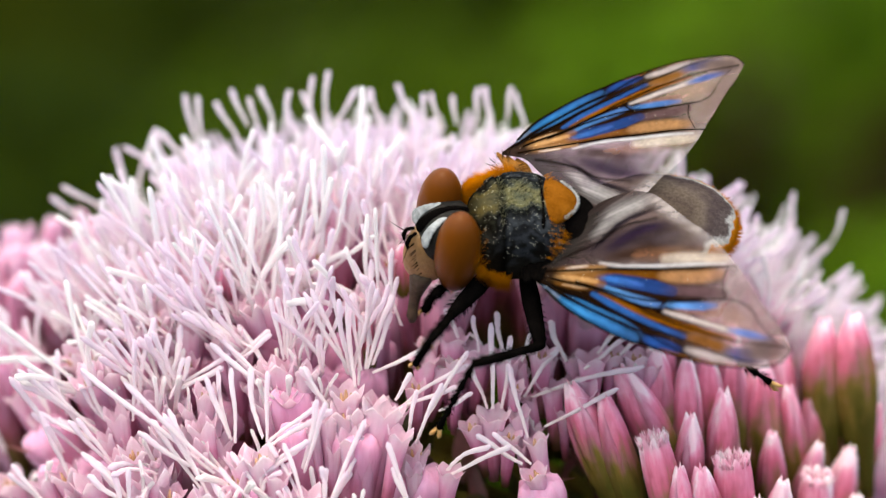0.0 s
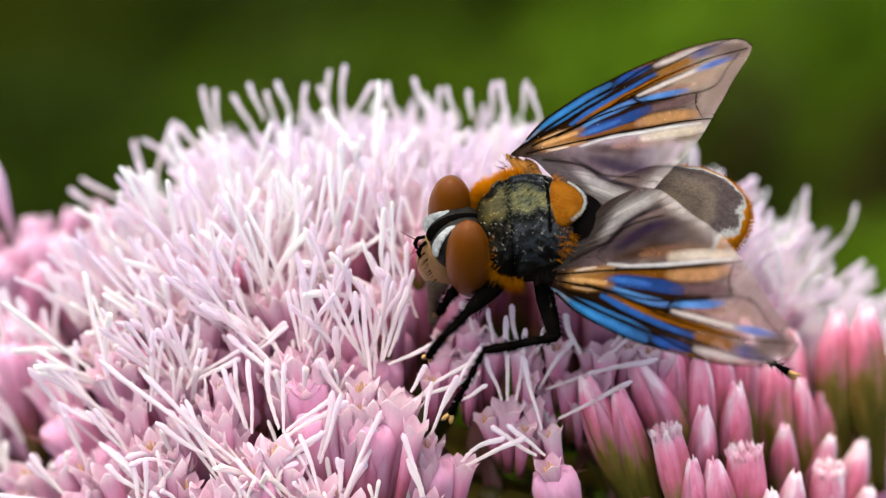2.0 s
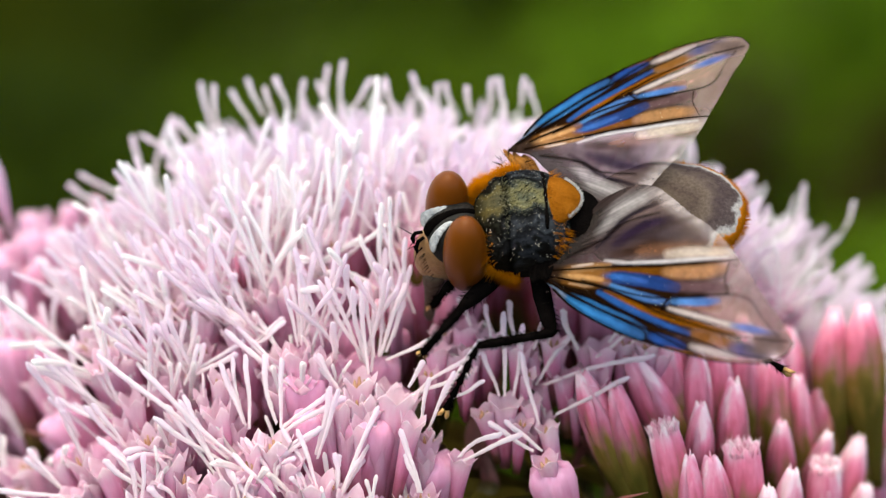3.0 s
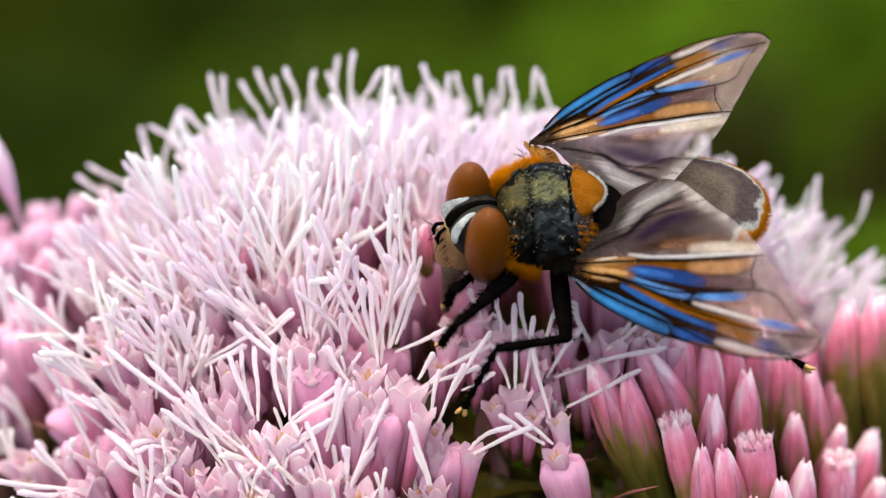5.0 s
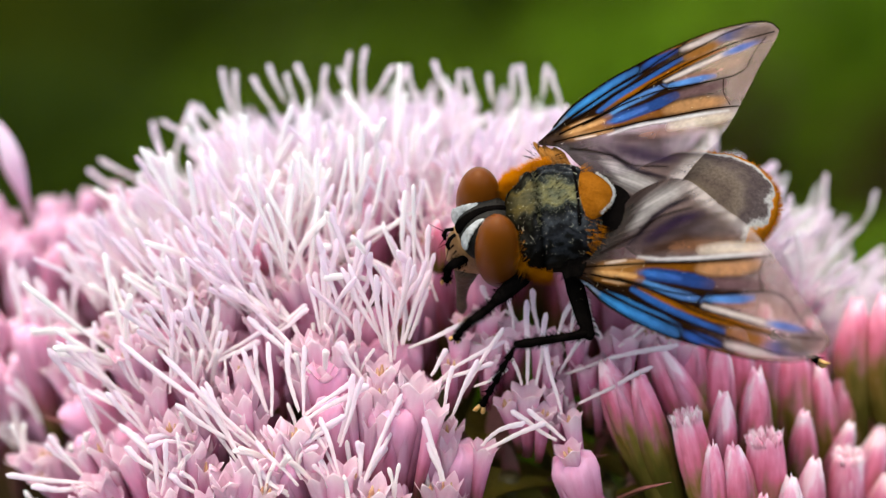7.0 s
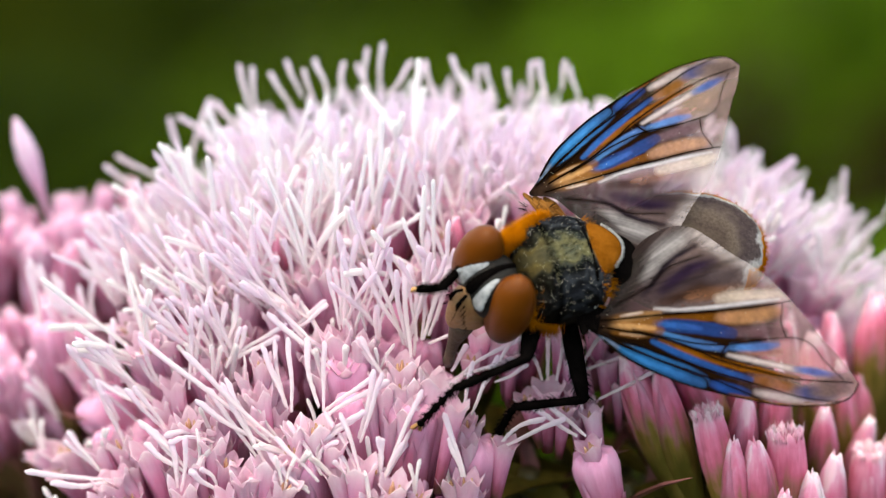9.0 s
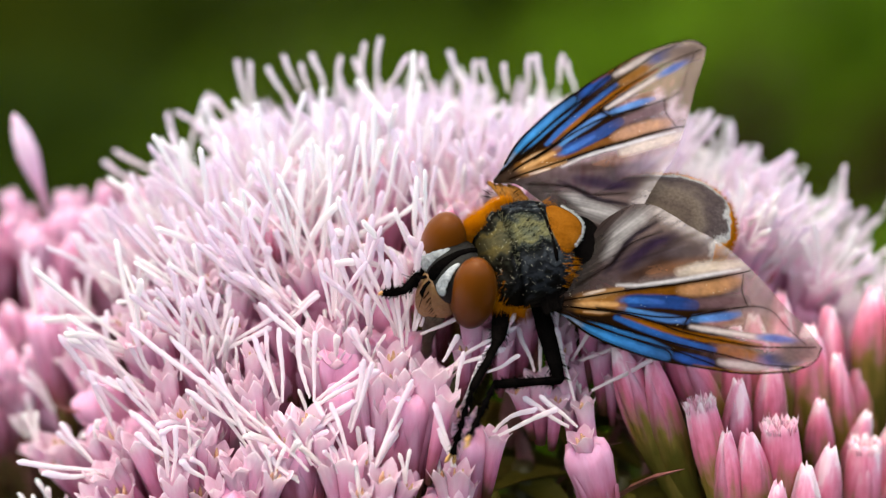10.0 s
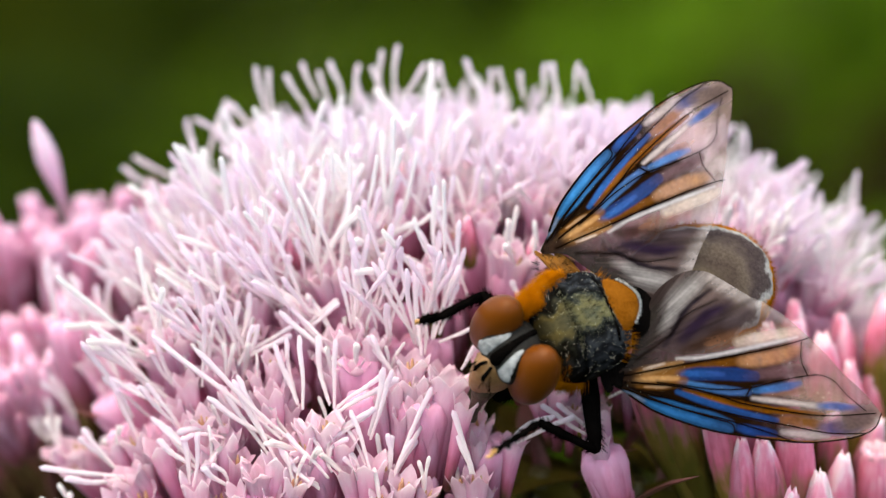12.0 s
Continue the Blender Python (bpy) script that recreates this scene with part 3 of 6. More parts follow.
def joined(name, items, mats):
    """One mesh out of several, each at its own pose and in its own materials."""
    bm = bmesh.new()
    for me, m in items:
        n0, f0 = len(bm.verts), len(bm.faces)
        bm.from_mesh(me)
        bm.verts.ensure_lookup_table()
        bm.faces.ensure_lookup_table()
        for v in bm.verts[n0:]:
            v.co = m @ v.co
        for f in bm.faces[f0:]:
            f.material_index = mats.index(me.materials[f.material_index])
    me = bpy.data.meshes.new(name)
    bm.to_mesh(me)
    bm.free()
    for m in mats:
        me.materials.append(m)
    return me


def floret_spots(rng, n):
    """Poses of n florets in one cluster, leaning outward."""
    turn = rng.uniform(0, math.tau)
    for k in range(n):
        a = turn + math.tau * k / n + rng.uniform(-0.25, 0.25)
        r = rng.uniform(0.5, 0.72)
        yield Matrix.Rotation(a, 4, "Z") @ Matrix.Translation((r * MM, 0, rng.uniform(-0.5, 0.35) * MM)) @ Matrix.Rotation(rng.uniform(0.05, 0.32), 4, "Y") @ Matrix.Rotation(rng.uniform(0, math.tau), 4, "Z") @ Matrix.Diagonal((rng.uniform(0.72, 0.92), rng.uniform(0.72, 0.92), 1, 1))


def far_capitulum(seed, low, high):
    rng = random.Random(900 + seed)
    items = [(INVOLUCRES[seed % 5], Matrix())]
    for m in floret_spots(rng, 5):
        items += [(rng.choice(FLORETS), m), (rng.choice(STYLES), m @ Matrix.Scale(rng.uniform(low, high), 4))]
    return joined("capitulum", items, [M_involucre, M_floret, M_anther, M_style])


def closed_cluster(seed):
    """A plump cluster of closed florets just before it opens."""
    rng = random.Random(950 + seed)
    items = [(INVOLUCRES[seed % 5], Matrix())]
    for m in floret_spots(rng, 7):
        items.append((rng.choice(CLOSED), Matrix.Translation((0, 0, rng.uniform(-0.6, 0.6) * MM)) @ m @ Matrix.Scale(rng.uniform(0.75, 0.95), 4)))
    items.append((rng.choice(CLOSED), Matrix.Translation((0, 0, 0.7 * MM))))
    return joined("bud", items, [M_involucre, M_closed])


ROUND = [closed_cluster(k) for k in range(5)]
FAR = [far_capitulum(k, 0.66, 0.88) for k in range(9)]
SLOPE = [far_capitulum(20 + k, 0.45, 0.7) for k in range(6)]
FALL = [far_capitulum(40 + k, 0.55, 0.78) for k in range(6)]


def add_capitulum(rng, x, y, dz=0.0, short=False, far=False, upright=0.55):
    ax = dome_axis(x, y, upright) + Vector((rng.uniform(-0.18, 0.18), rng.uniform(-0.18, 0.18), 0))
    at = along((x, y, dome(x, y) + dz), ax, rng.uniform(0, math.tau))
    if far:
        return mesh_part("capitulum", rng.choice(SLOPE if x < -8.5 else FALL if x > 8.5 or (x > -0.5 and y < 9) else FAR), flower, at=at)
    cap = mesh_part("capitulum", rng.choice(INVOLUCRES), flower, at=at)
    for m in floret_spots(rng, rng.choice((5, 5, 6))):
        if rng.random() < 0.1:
            mesh_part("bud", rng.choice(BUDS), cap, at=m @ Matrix.Scale(0.6, 4))
            continue
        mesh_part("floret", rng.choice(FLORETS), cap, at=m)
        if rng.random() < 0.93:
            mesh_part("style", rng.choice(SHORT if short else STYLES), cap, at=m @ Matrix.Diagonal((0.9, 0.9, 0.6 if x < -10.5 and y > -0.5 else 0.86 if y > 3.5 else 1.08, 1)))
    return cap


def add_bud(rng, x, y, dz=0.0, scale=1.0, upright=0.8):
    ax = dome_axis(x, y, upright) + Vector((rng.uniform(-0.24, 0.12), rng.uniform(-0.16, 0.16), 0))
    at = along((x, y, dome(x, y) + dz), ax, rng.uniform(0, math.tau)) @ Matrix.Diagonal((scale, scale, scale, 1))
    return mesh_part("bud", rng.choice(BUDS), flower, at=at)


def is_bud_patch(x, y):
    return x > 4.3 and y < -1.4 + (x - 4.3) * 0.6


def reaching_styles():
    """The long styles one by one: foot, tip, and how far they bow to the side for their length."""
    yield from ((-7.1, -4.8, -5.1, -7.2, -3.6, -2.8, 0), (-7.3, -4.6, -5, -8, -3.6, -3.4, 0.03), (-6, -4.9, -5, -6, -4, -2.7, 0.01))
    yield from ((-5.8, -3.6, -4, -8, -2.6, -2.3, 0.03), (-6, -3.2, -3.7, -7.9, -2.1, -2.1, 0.03), (-9.4, -2.7, -4.3, -7.6, -2.4, -3.4, 0.06))
    yield from ((-5.9, -5, -5.1, -3.7, -5.2, -3.6, 0.05), (-4.7, -5.8, -5.7, -3.9, -5.4, -3.2, 0.03), (-4, -6.7, -6.4, -4, -6.4, -5.1, -0.03))
    yield from ((-4.7, -6.6, -6.4, -5.4, -5.7, -4.6, -0.05), (-6, -5.8, -5.8, -4.5, -5.5, -4.6, 0.06), (-6.1, -6.3, -6.3, -5.4, -6, -5.6, 0.3))
    yield from ((-6.1, -6.8, -6.7, -7.6, -6, -5.4, -0.03), (-6.4, -7, -7, -7.6, -6.4, -6.1, 0.11), (-5.1, -6.9, -6.7, -5.6, -6.5, -6, -0.1))
    yield from ((-4.1, -2.3, -2.9, -3.3, -2.1, -1.2, 0.12), (-5.5, -2.4, -3.1, -5.9, -2, -0.9, 0.02), (-5.4, -2.3, -3.1, -5.4, -1.7, -0.1, -0.02))
    yield from ((-7.2, -2.2, -3.3, -5.9, -2.1, -2.3, -0), (-6.5, -1.9, -3, -9.6, -1, -1.5, -0.04), (-6.3, 0.1, -1.9, -8.9, 1.2, 0.3, 0.01))
    yield from ((-6.9, 0.5, -1.9, -8.6, 0.9, -0.2, 0), (-7.6, 2, -1.5, -7.4, 2.4, -0.1, 0.01), (-7, 1.9, -1.4, -7.1, 2.2, 0.2, -0.01))
    yield from ((-8.1, -0.8, -2.7, -7.7, -0.6, -1.1, 0.03), (-8.7, 0.2, -2.4, -7.9, 0.6, -1.8, 0.04))
    yield from ((-3.9, -3.9, -4.2, -4.8, -3.3, -2.9, 0.02), (-3.9, -6.7, -6.6, -2.6, -5.4, -3.8, -0.01), (-3.9, -6.8, -6.7, -3.2, -6.2, -5.4, 0.04))
    yield from ((-1.1, -6.7, -6.5, -1.9, -5.8, -4.5, -0.05), (-1.2, -6.7, -6.5, -1.7, -6.1, -5.3, -0.05), (-1.5, -4, -4.2, 0.6, -3.7, -3.5, 0.08))
    yield from ((-1.3, -3.9, -4.1, 1, -3.3, -2.9, 0.2), (-1.6, -3.7, -4, -1.1, -3.3, -3.1, -0.04), (-0.1, -4.1, -4.2, 1.1, -3.8, -3.7, -0.03))
    yield from ((-1.2, -5, -5, -0.9, -4.2, -3.3, -0.02), (-0.9, -5, -5, -0, -4.1, -3.1, 0), (-0.5, -4.2, -4.4, 0.9, -3.2, -2.3, 0.01))
    yield from ((-3, -3.3, -3.7, -3.3, -2, -0.9, 0.03), (-2.8, -2.8, -3.3, -3.2, -1.6, -0.9, 0.01), (-2.6, -2.7, -3.3, -1.7, -1.6, -0.9, 0.02))
    yield from ((-2.4, -2.6, -3.2, -1.7, -1.8, -1.6, 0.02), (-2.4, -2.8, -3.4, -0.4, -2.5, -2.6, 0.03))
    yield from ((-16.9, 3, -6, -17.3, 3.9, -3.7, -0.01), (-16.2, 3, -5.3, -16.9, 3.9, -3.7, 0.04), (-15.7, 3, -6.3, -16.2, 3.9, -4.3, 0.02))
    yield from ((-15.6, 3, -7, -16.7, 3.3, -5.1, 0.01), (-14.2, 3, -4.7, -15.4, 4.2, -2.8, -0.03), (-14, 3.6, -5.3, -15.1, 4.8, -3.5, -0.01))
    yield from ((-12.8, 3.7, -4, -14.5, 4, -2.6, -0.1), (-13.8, 3.5, -5.1, -14.3, 4.2, -3.6, 0.04), (-14, 4.3, -5.2, -15.5, 4.5, -4.3, -0.04))
    yield from ((-12, 3.4, -3.3, -12.9, 3.8, -2.3, -0.04), (-11.2, 0.3, -3.7, -12.4, 0.7, -2.7, 0), (-11.1, 2.1, -2.9, -11.6, 2.3, -0.9, 0.04))
    yield from ((-11, 2.7, -2.7, -11.2, 3.5, -1.3, -0.01), (-14.2, 2.5, -5.8, -16.5, 3, -4.4, -0.02), (-15, 3, -6, -15.4, 3.8, -4.5, 0.01))
    yield from ((-9.9, -1.4, -3.7, -10.4, -0.6, -1, 0.01), (-10, -2.2, -4.2, -10.9, -1.4, -2.8, -0.02), (-9.2, 1.2, -2.3, -9.3, 2.1, -0.2, -0))
    yield from ((-8.8, 0.8, -2.3, -9, 1.2, -0.2, 0.01), (-14.2, 0.1, -6.6, -14.7, 0.7, -5.3, 0.01), (-13.4, -0.9, -6.1, -13.9, -0.3, -4.2, 0))
    yield from ((-16.2, 1.9, -9.2, -17.4, 2, -7.7, -0.1), (-17.2, 3, -10.4, -17.5, 3.7, -9.3, 0.06), (-17.4, 3, -10.9, -18.2, 3.5, -10.2, -0.02))
    yield from ((-13.9, -3.6, -8.3, -15.2, -2.9, -7, -0), (-13.5, -4.1, -8.3, -16.5, -4.6, -7.7, 0.01), (-13.1, -3.3, -7.3, -14.1, -2.7, -5.1, -0))
    yield from ((-12, -3.1, -6.1, -14.2, -2.6, -5.1, -0.02), (-12.4, -2.7, -6.1, -13.6, -2.4, -5.5, -0.06), (-7.8, -5.5, -5.9, -12.4, -3.6, -2.8, 0))
    yield from ((-8, -5.5, -6, -10.4, -5.1, -4.5, 0.05), (-8, -6, -6.4, -9.4, -4.4, -4, 0.04), (-8.4, -5.5, -6, -9.5, -5, -3.9, 0.01))
    yield from ((-9.5, -2.9, -4.4, -8.9, -2.7, -2.9, 0.01), (-10.9, -6, -7.6, -10.7, -5.7, -5.6, -0.07), (-9.8, -5, -6.2, -11.3, -5.4, -6.1, -0.25))
    yield from ((-10, -5.1, -6.3, -10.6, -5.9, -7, 0.05), (-10.8, -5.4, -7, -12.2, -4.5, -5.8, -0.03), (-10.8, -5.5, -7.1, -12.2, -5.1, -6.2, 0.05))
    yield from ((-9.7, -6.3, -7.3, -10.5, -6.4, -6.6, 0.03), (-11.8, -2.4, -5.5, -12.6, -2.1, -3.6, 0.07), (-11.4, -1.6, -4.7, -12, -1.2, -3.7, -0.02))
    yield from ((-10.8, -3, -5.2, -10.6, -2.6, -2.2, 0.03), (-12.1, -2, -5.5, -12.6, -1.5, -3.7, 0.01), (-11.5, -4, -6.4, -12.7, -3.8, -4.7, -0.07))
    yield from ((-9.7, -2.3, -4.1, -9.6, -1.5, -2.5, -0),)
    yield from ((1.8, -3, -4.7, 1.8, -1.7, -2, 0.02), (2.1, -3, -4.7, 2.5, -1.9, -2.4, -0.01), (3, -3.8, -5.4, 2.3, -2.7, -3.1, 0.01))
    yield from ((1.6, -3, -4.7, 1, -2.3, -3.3, -0.03), (3.2, -2.5, -4.5, 7.1, -2.1, -3.5, 0.13), (2.9, -2.5, -4.5, 4.1, -1.8, -2.9, 0.06))
    yield from ((3.6, -3.4, -5.2, 6.2, -2.9, -4, 0.03),)
    yield from ((5, -2.1, -3.6, 6.6, -1.6, -2.5, -0.02), (4.4, -1.9, -3.4, 3.8, -1.3, -2.1, 0.04), (5.5, -1.5, -3.3, 6.3, -1.1, -2.4, 0.01))
    yield from ((2.2, -1.9, -3.2, 1.9, -1.2, -1.8, 0.03), (2.8, -2.1, -3.3, 3.3, -1.5, -2.1, 0), (0.6, -1.3, -2.8, 0.2, -0.9, -1.8, 0.02))
    yield from ((6.3, -1.4, -3.4, 7.2, -1.1, -2.8, 0.06), (3.3, -1.9, -3.3, 3.4, -1.3, -1.9, -0.06), (1.3, -1.8, -3.1, 1.1, -1.3, -1.9, -0.02))
    yield from ((3.1, -4.8, -5.9, 1.8, -4.3, -4.9, 0.02), (2.8, -4.8, -5.9, 1.2, -4.3, -5, 0.05), (0.2, -5.1, -6, 1.7, -4.7, -5.3, 0.19))
    yield from ((0.3, -5.2, -6.1, 2.4, -4.9, -5.1, -0),)
    yield from ((-12.5, 8.5, -2.5, -14.5, 9, -1.4, -0.01), (-13.4, 8.5, -2.8, -15, 8.9, -1.9, 0.01), (-12.6, 8.5, -2.5, -12.7, 9, -1.5, 0))
    yield from ((-11.9, 8.5, -1.9, -12.4, 9.4, -0, 0.02), (-9.6, 8.5, -1, -12.1, 9.1, 0.2, 0.02), (-11.8, 8.5, -1.9, -10.9, 9.7, 0.7, 0.02))
    yield from ((-9.6, 8.5, -0.2, -10.7, 9, 0.8, -0), (-10.6, 8.5, -1.7, -10.8, 9.6, 0.6, -0), (-9.2, 8.5, -0.4, -9.7, 9.7, 2.1, 0.01))
    yield from ((-9, 8.5, 0, -9.3, 9.5, 2.1, -0.01), (-7.7, 8.5, 0.8, -8.6, 9.1, 2, -0.01), (-7.3, 8.5, 1.2, -8, 9.1, 2.5, -0.02))
    yield from ((-6.9, 8.5, 1.2, -7.3, 9, 2.2, 0), (-6.3, 8.5, 1.2, -6.8, 9.1, 2.6, -0), (-5.9, 8.5, 1.2, -5.8, 9.1, 2.5, -0.03))
    yield from ((-5, 8.5, 1.3, -4.9, 9.3, 3, -0.02), (-4.4, 8.5, 1.5, -4.3, 9.3, 3.2, -0.01), (-4.6, 8.5, 0.8, -5.2, 9.2, 2.4, 0.01))
    yield from ((-4.1, 8.5, 1.3, -3.1, 9.1, 2.5, -0), (-3, 8.5, 1.3, -2.7, 9.1, 2.6, -0.03), (-2.3, 8.5, 1.3, -2.7, 9.1, 2.5, -0.01))
    yield from ((-1, 8.5, 1.3, -1.7, 9.2, 2.7, 0), (-0.6, 8.5, 1.3, -0.7, 9, 2.4, -0), (0, 8.5, 1.1, -0.4, 9.1, 2.4, -0.02))
    yield from ((0.6, 8.5, 1.3, 0.4, 9, 2.3, -0.01), (1.3, 8.5, 1.3, 1.4, 9.1, 2.6, -0.02), (2, 8.5, 1.1, 1.6, 9.2, 2.6, 0))
    yield from ((2.5, 8.5, 1.6, 2.6, 9, 2.7, -0.02), (3.2, 8.5, 1.1, 2.8, 9.1, 2.4, -0.03), (13.5, 8.5, -3.5, 13.6, 9.3, -1.8, -0.02))
    yield from ((15.1, 8.5, -3.5, 15.6, 9, -2.4, -0.02),)


def open_florets():
    """The open florets of the near slope: mouth, the way it faces, width."""
    yield from ((-3.2, -4.3, -4.2, -0.02, 0.16, 0.99, 1.17), (-2, -4.3, -4.1, 0.13, 0.19, 0.97, 1.41), (-3.9, -4.5, -4.3, -0.04, 0.13, 0.99, 0.8))
    yield from ((-6.2, -5.4, -5.3, -0.13, 0.07, 0.99, 1.32), (-6.9, -5.4, -5.4, -0.21, 0.06, 0.98, 1.04), (-8.3, -4.1, -4.8, -0.18, 0.02, 0.98, 1.01))
    yield from ((-7.8, -6.2, -6.3, 0.11, 0.02, 0.99, 1.24), (-4.7, -6.6, -6.2, -0.02, 0.02, 1, 1.23), (-3.5, -7.1, -6.6, 0.05, -0.02, 1, 1.11))
    yield from ((-9.8, -5.1, -6.1, -0.03, 0.02, 1, 1.09), (-10.7, -4.2, -5.8, -0.17, 0.03, 0.98, 1.01), (-12.3, -4.2, -7, -0.33, -0.01, 0.94, 1.18))
    yield from ((-13.3, -3.2, -7.2, -0.33, -0.01, 0.94, 1.11), (-15.8, -0.4, -9.1, -0.43, -0.02, 0.9, 1.36), (-8.6, -6.3, -6.7, -0.03, -0.02, 1, 1.16))
    yield from ((-13.5, -4.3, -8.2, -0.31, -0.06, 0.95, 1.23), (-10.8, -6, -7.4, -0.08, -0.04, 1, 1.04), (-1.2, -4.4, -5.6, -0.1, 0.1, 0.99, 1.05))
    yield from ((0.3, -5, -6.1, 0.13, 0.03, 0.99, 0.93), (-1, -6, -7, -0.01, 0.03, 1, 1), (3.3, -3.8, -5.5, -0.21, 0.14, 0.97, 0.9))
    yield from ((3.2, -4.9, -6.2, -0.33, 0.03, 0.94, 1.01), (-3.3, -3.7, -3.7, -0.01, 0.08, 1, 1.21), (1.8, -3.1, -4.9, -0.02, 0.06, 1, 1.14))
    yield from ((2.7, -3, -4.9, -0.12, 0.07, 0.99, 0.9), (3.9, -2, -4.3, -0.08, 0.04, 1, 0.99), (4.8, -1.7, -4.3, 0.06, 0.07, 1, 0.99))
    yield from ((-5.6, -2.7, -3.2, -0.15, 0.13, 0.98, 1.26), (-6.2, -2.7, -3.3, -0.25, 0.11, 0.96, 0.9), (-4.7, -3, -3.3, 0.12, 0.1, 0.99, 0.93))
    yield from ((-8.2, -3.2, -4, 0.01, 0.08, 1, 0.89), (-9, -0.7, -2.8, -0.03, 0.05, 1, 0.95), (-11.4, -2.6, -5.2, -0.16, 0.07, 0.98, 0.94))
    yield from ((-14.9, 2, -6.7, -0.33, 0.15, 0.93, 1.08), (-4.8, -1.7, -2.5, 0.1, 0.05, 0.99, 0.82), (-7.4, -1.4, -2.7, -0.13, 0.07, 0.99, 0.9))
    yield from ((-0.6, -2, -3.3, 0.02, 0.13, 0.99, 1.02), (0.6, -2, -3.3, 0.06, 0.13, 0.99, 1.02), (-9.7, -3.9, -5.1, -0.12, 0.07, 0.99, 0.85))
    yield from ((5.3, -1.6, -3.4, 0.01, 0.06, 1, 1.19), (6.1, -1.2, -3.4, 0.07, 0.06, 1, 0.99), (0.4, -1.2, -2.8, 0.06, 0.12, 0.99, 1.2))
    yield from ((1.3, -1.6, -3.1, 0.07, 0.08, 0.99, 0.99), (2.3, -1.9, -3.3, 0.02, 0.07, 1, 1.03), (3.5, -1.6, -3.2, -0.01, 0.06, 1, 1.03))
    yield from ((6.9, -1.2, -3.5, -0.05, 0.04, 1, 0.95),)


def bract_cups():
    """The cups of bracts below them: rim, the way it faces, width."""
    yield from ((-4.8, -4, -4.3, -0.02, 0.18, 0.98, 1.86), (-15, 1.2, -7.4, -0.58, 0.07, 0.81, 2.06), (-0.5, -4.3, -5.9, 0.11, 0.1, 0.99, 1.95))
    yield from ((-16.8, 3, -5.3, -0.22, 0.11, 0.97, 1.3), (-14.3, -1.3, -7.5, -0.42, 0.04, 0.91, 1.26), (-5.4, -2.7, -3.4, -0.12, 0.12, 0.99, 2.12))
    yield from ((-8.6, -6.4, -7.1, -0.03, 0.03, 1, 1.92), (-6.8, -5.5, -5.8, -0.16, 0.1, 0.98, 1.93), (-2.8, -4.2, -4.4, 0.05, 0.2, 0.98, 2.22))
    yield from ((3.2, -4.5, -6.2, -0.27, 0.1, 0.96, 1.78),)


def pointed_buds():
    """The pointed buds of the closed side: tip, the way it points, width."""
    yield from ((4.5, -2.6, -4, -0.37, 0.09, 0.92, 1.23), (5.6, -3, -4.4, -0.28, 0.06, 0.96, 1.27), (6.4, -1.7, -3.8, -0.42, 0.08, 0.9, 1.32))
    yield from ((8.6, -0.8, -4, -0.07, 0.2, 0.98, 1.25), (10, -1.5, -4.9, -0.03, 0.12, 0.99, 1.08), (11.5, 0.9, -4.8, -0.07, 0.21, 0.98, 1.31))
    yield from ((12.6, 0.7, -5.8, -0.13, 0.11, 0.98, 0.93), (9.2, -4.3, -6.4, -0.06, 0.03, 1, 1.38), (12.2, -3.2, -7.5, 0.12, -0.01, 0.99, 1.28))
    yield from ((13.6, -2.2, -8.3, 0.03, -0.04, 1, 1), (16.1, 3, -7.7, 0.28, 0.2, 0.94, 1.83), (15.4, -0.5, -9.7, 0.23, -0.03, 0.97, 1.32))
    yield from ((9.5, -0.1, -4, -0.05, 0.11, 0.99, 1.26), (10.5, 0.7, -4.2, -0.01, 0.12, 0.99, 1.27), (12.6, 3.1, -5.1, -0.02, 0.16, 0.99, 1.25))
    yield from ((14, 3, -4.3, -0.05, 0.17, 0.98, 1.42), (15.1, 3, -4.1, -0.09, 0.19, 0.98, 1.42), (7.4, -0.7, -3.5, -0.15, 0.11, 0.98, 1.54))
    yield from ((13.7, 2.5, -6.3, -0.07, 0.18, 0.98, 1.08), (8.2, -4.6, -6.3, -0.1, 0.03, 0.99, 1.01), (15, 0.8, -8.5, 0.18, 0.08, 0.98, 1.2))
    yield from ((11.1, -4.5, -7.7, -0.07, -0, 1, 1.23),)


def fringed_buds():
    """Blunt buds about to open, with a frayed top."""
    yield from ((7.3, -3.8, -5.3, -0.26, 0.14, 0.96, 1.26), (10.2, -3.4, -6.3, -0.09, 0.09, 0.99, 1.48), (13.5, -1.8, -7.9, 0, 0.02, 1, 1.38))


# the camera's view direction; styles are bent across it
VIEW_AXIS = Vector((0, 0.906, -0.423))


def spindle(name, meshes, rng, p, d, width, of, reach=1.0, lift=0.0):
    """A floret, cup or bud with its mouth or tip at p, pointing along d, as wide as told."""
    d = Vector(d).normalized()
    k = width / of
    at = along(Vector(p) + d * lift, d, rng.uniform(0, math.tau)) @ Matrix.Diagonal((k, k, reach, 1))
    return mesh_part(name, rng.choice(meshes), flower, at=at)


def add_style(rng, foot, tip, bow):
    """One branch of a style from foot to tip, bowing sideways to the camera's view."""
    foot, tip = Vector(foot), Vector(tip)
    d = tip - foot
    side = d.cross(VIEW_AXIS).normalized()
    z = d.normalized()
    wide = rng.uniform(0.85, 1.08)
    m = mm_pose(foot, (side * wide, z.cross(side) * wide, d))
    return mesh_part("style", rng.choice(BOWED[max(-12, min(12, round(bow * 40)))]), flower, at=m)


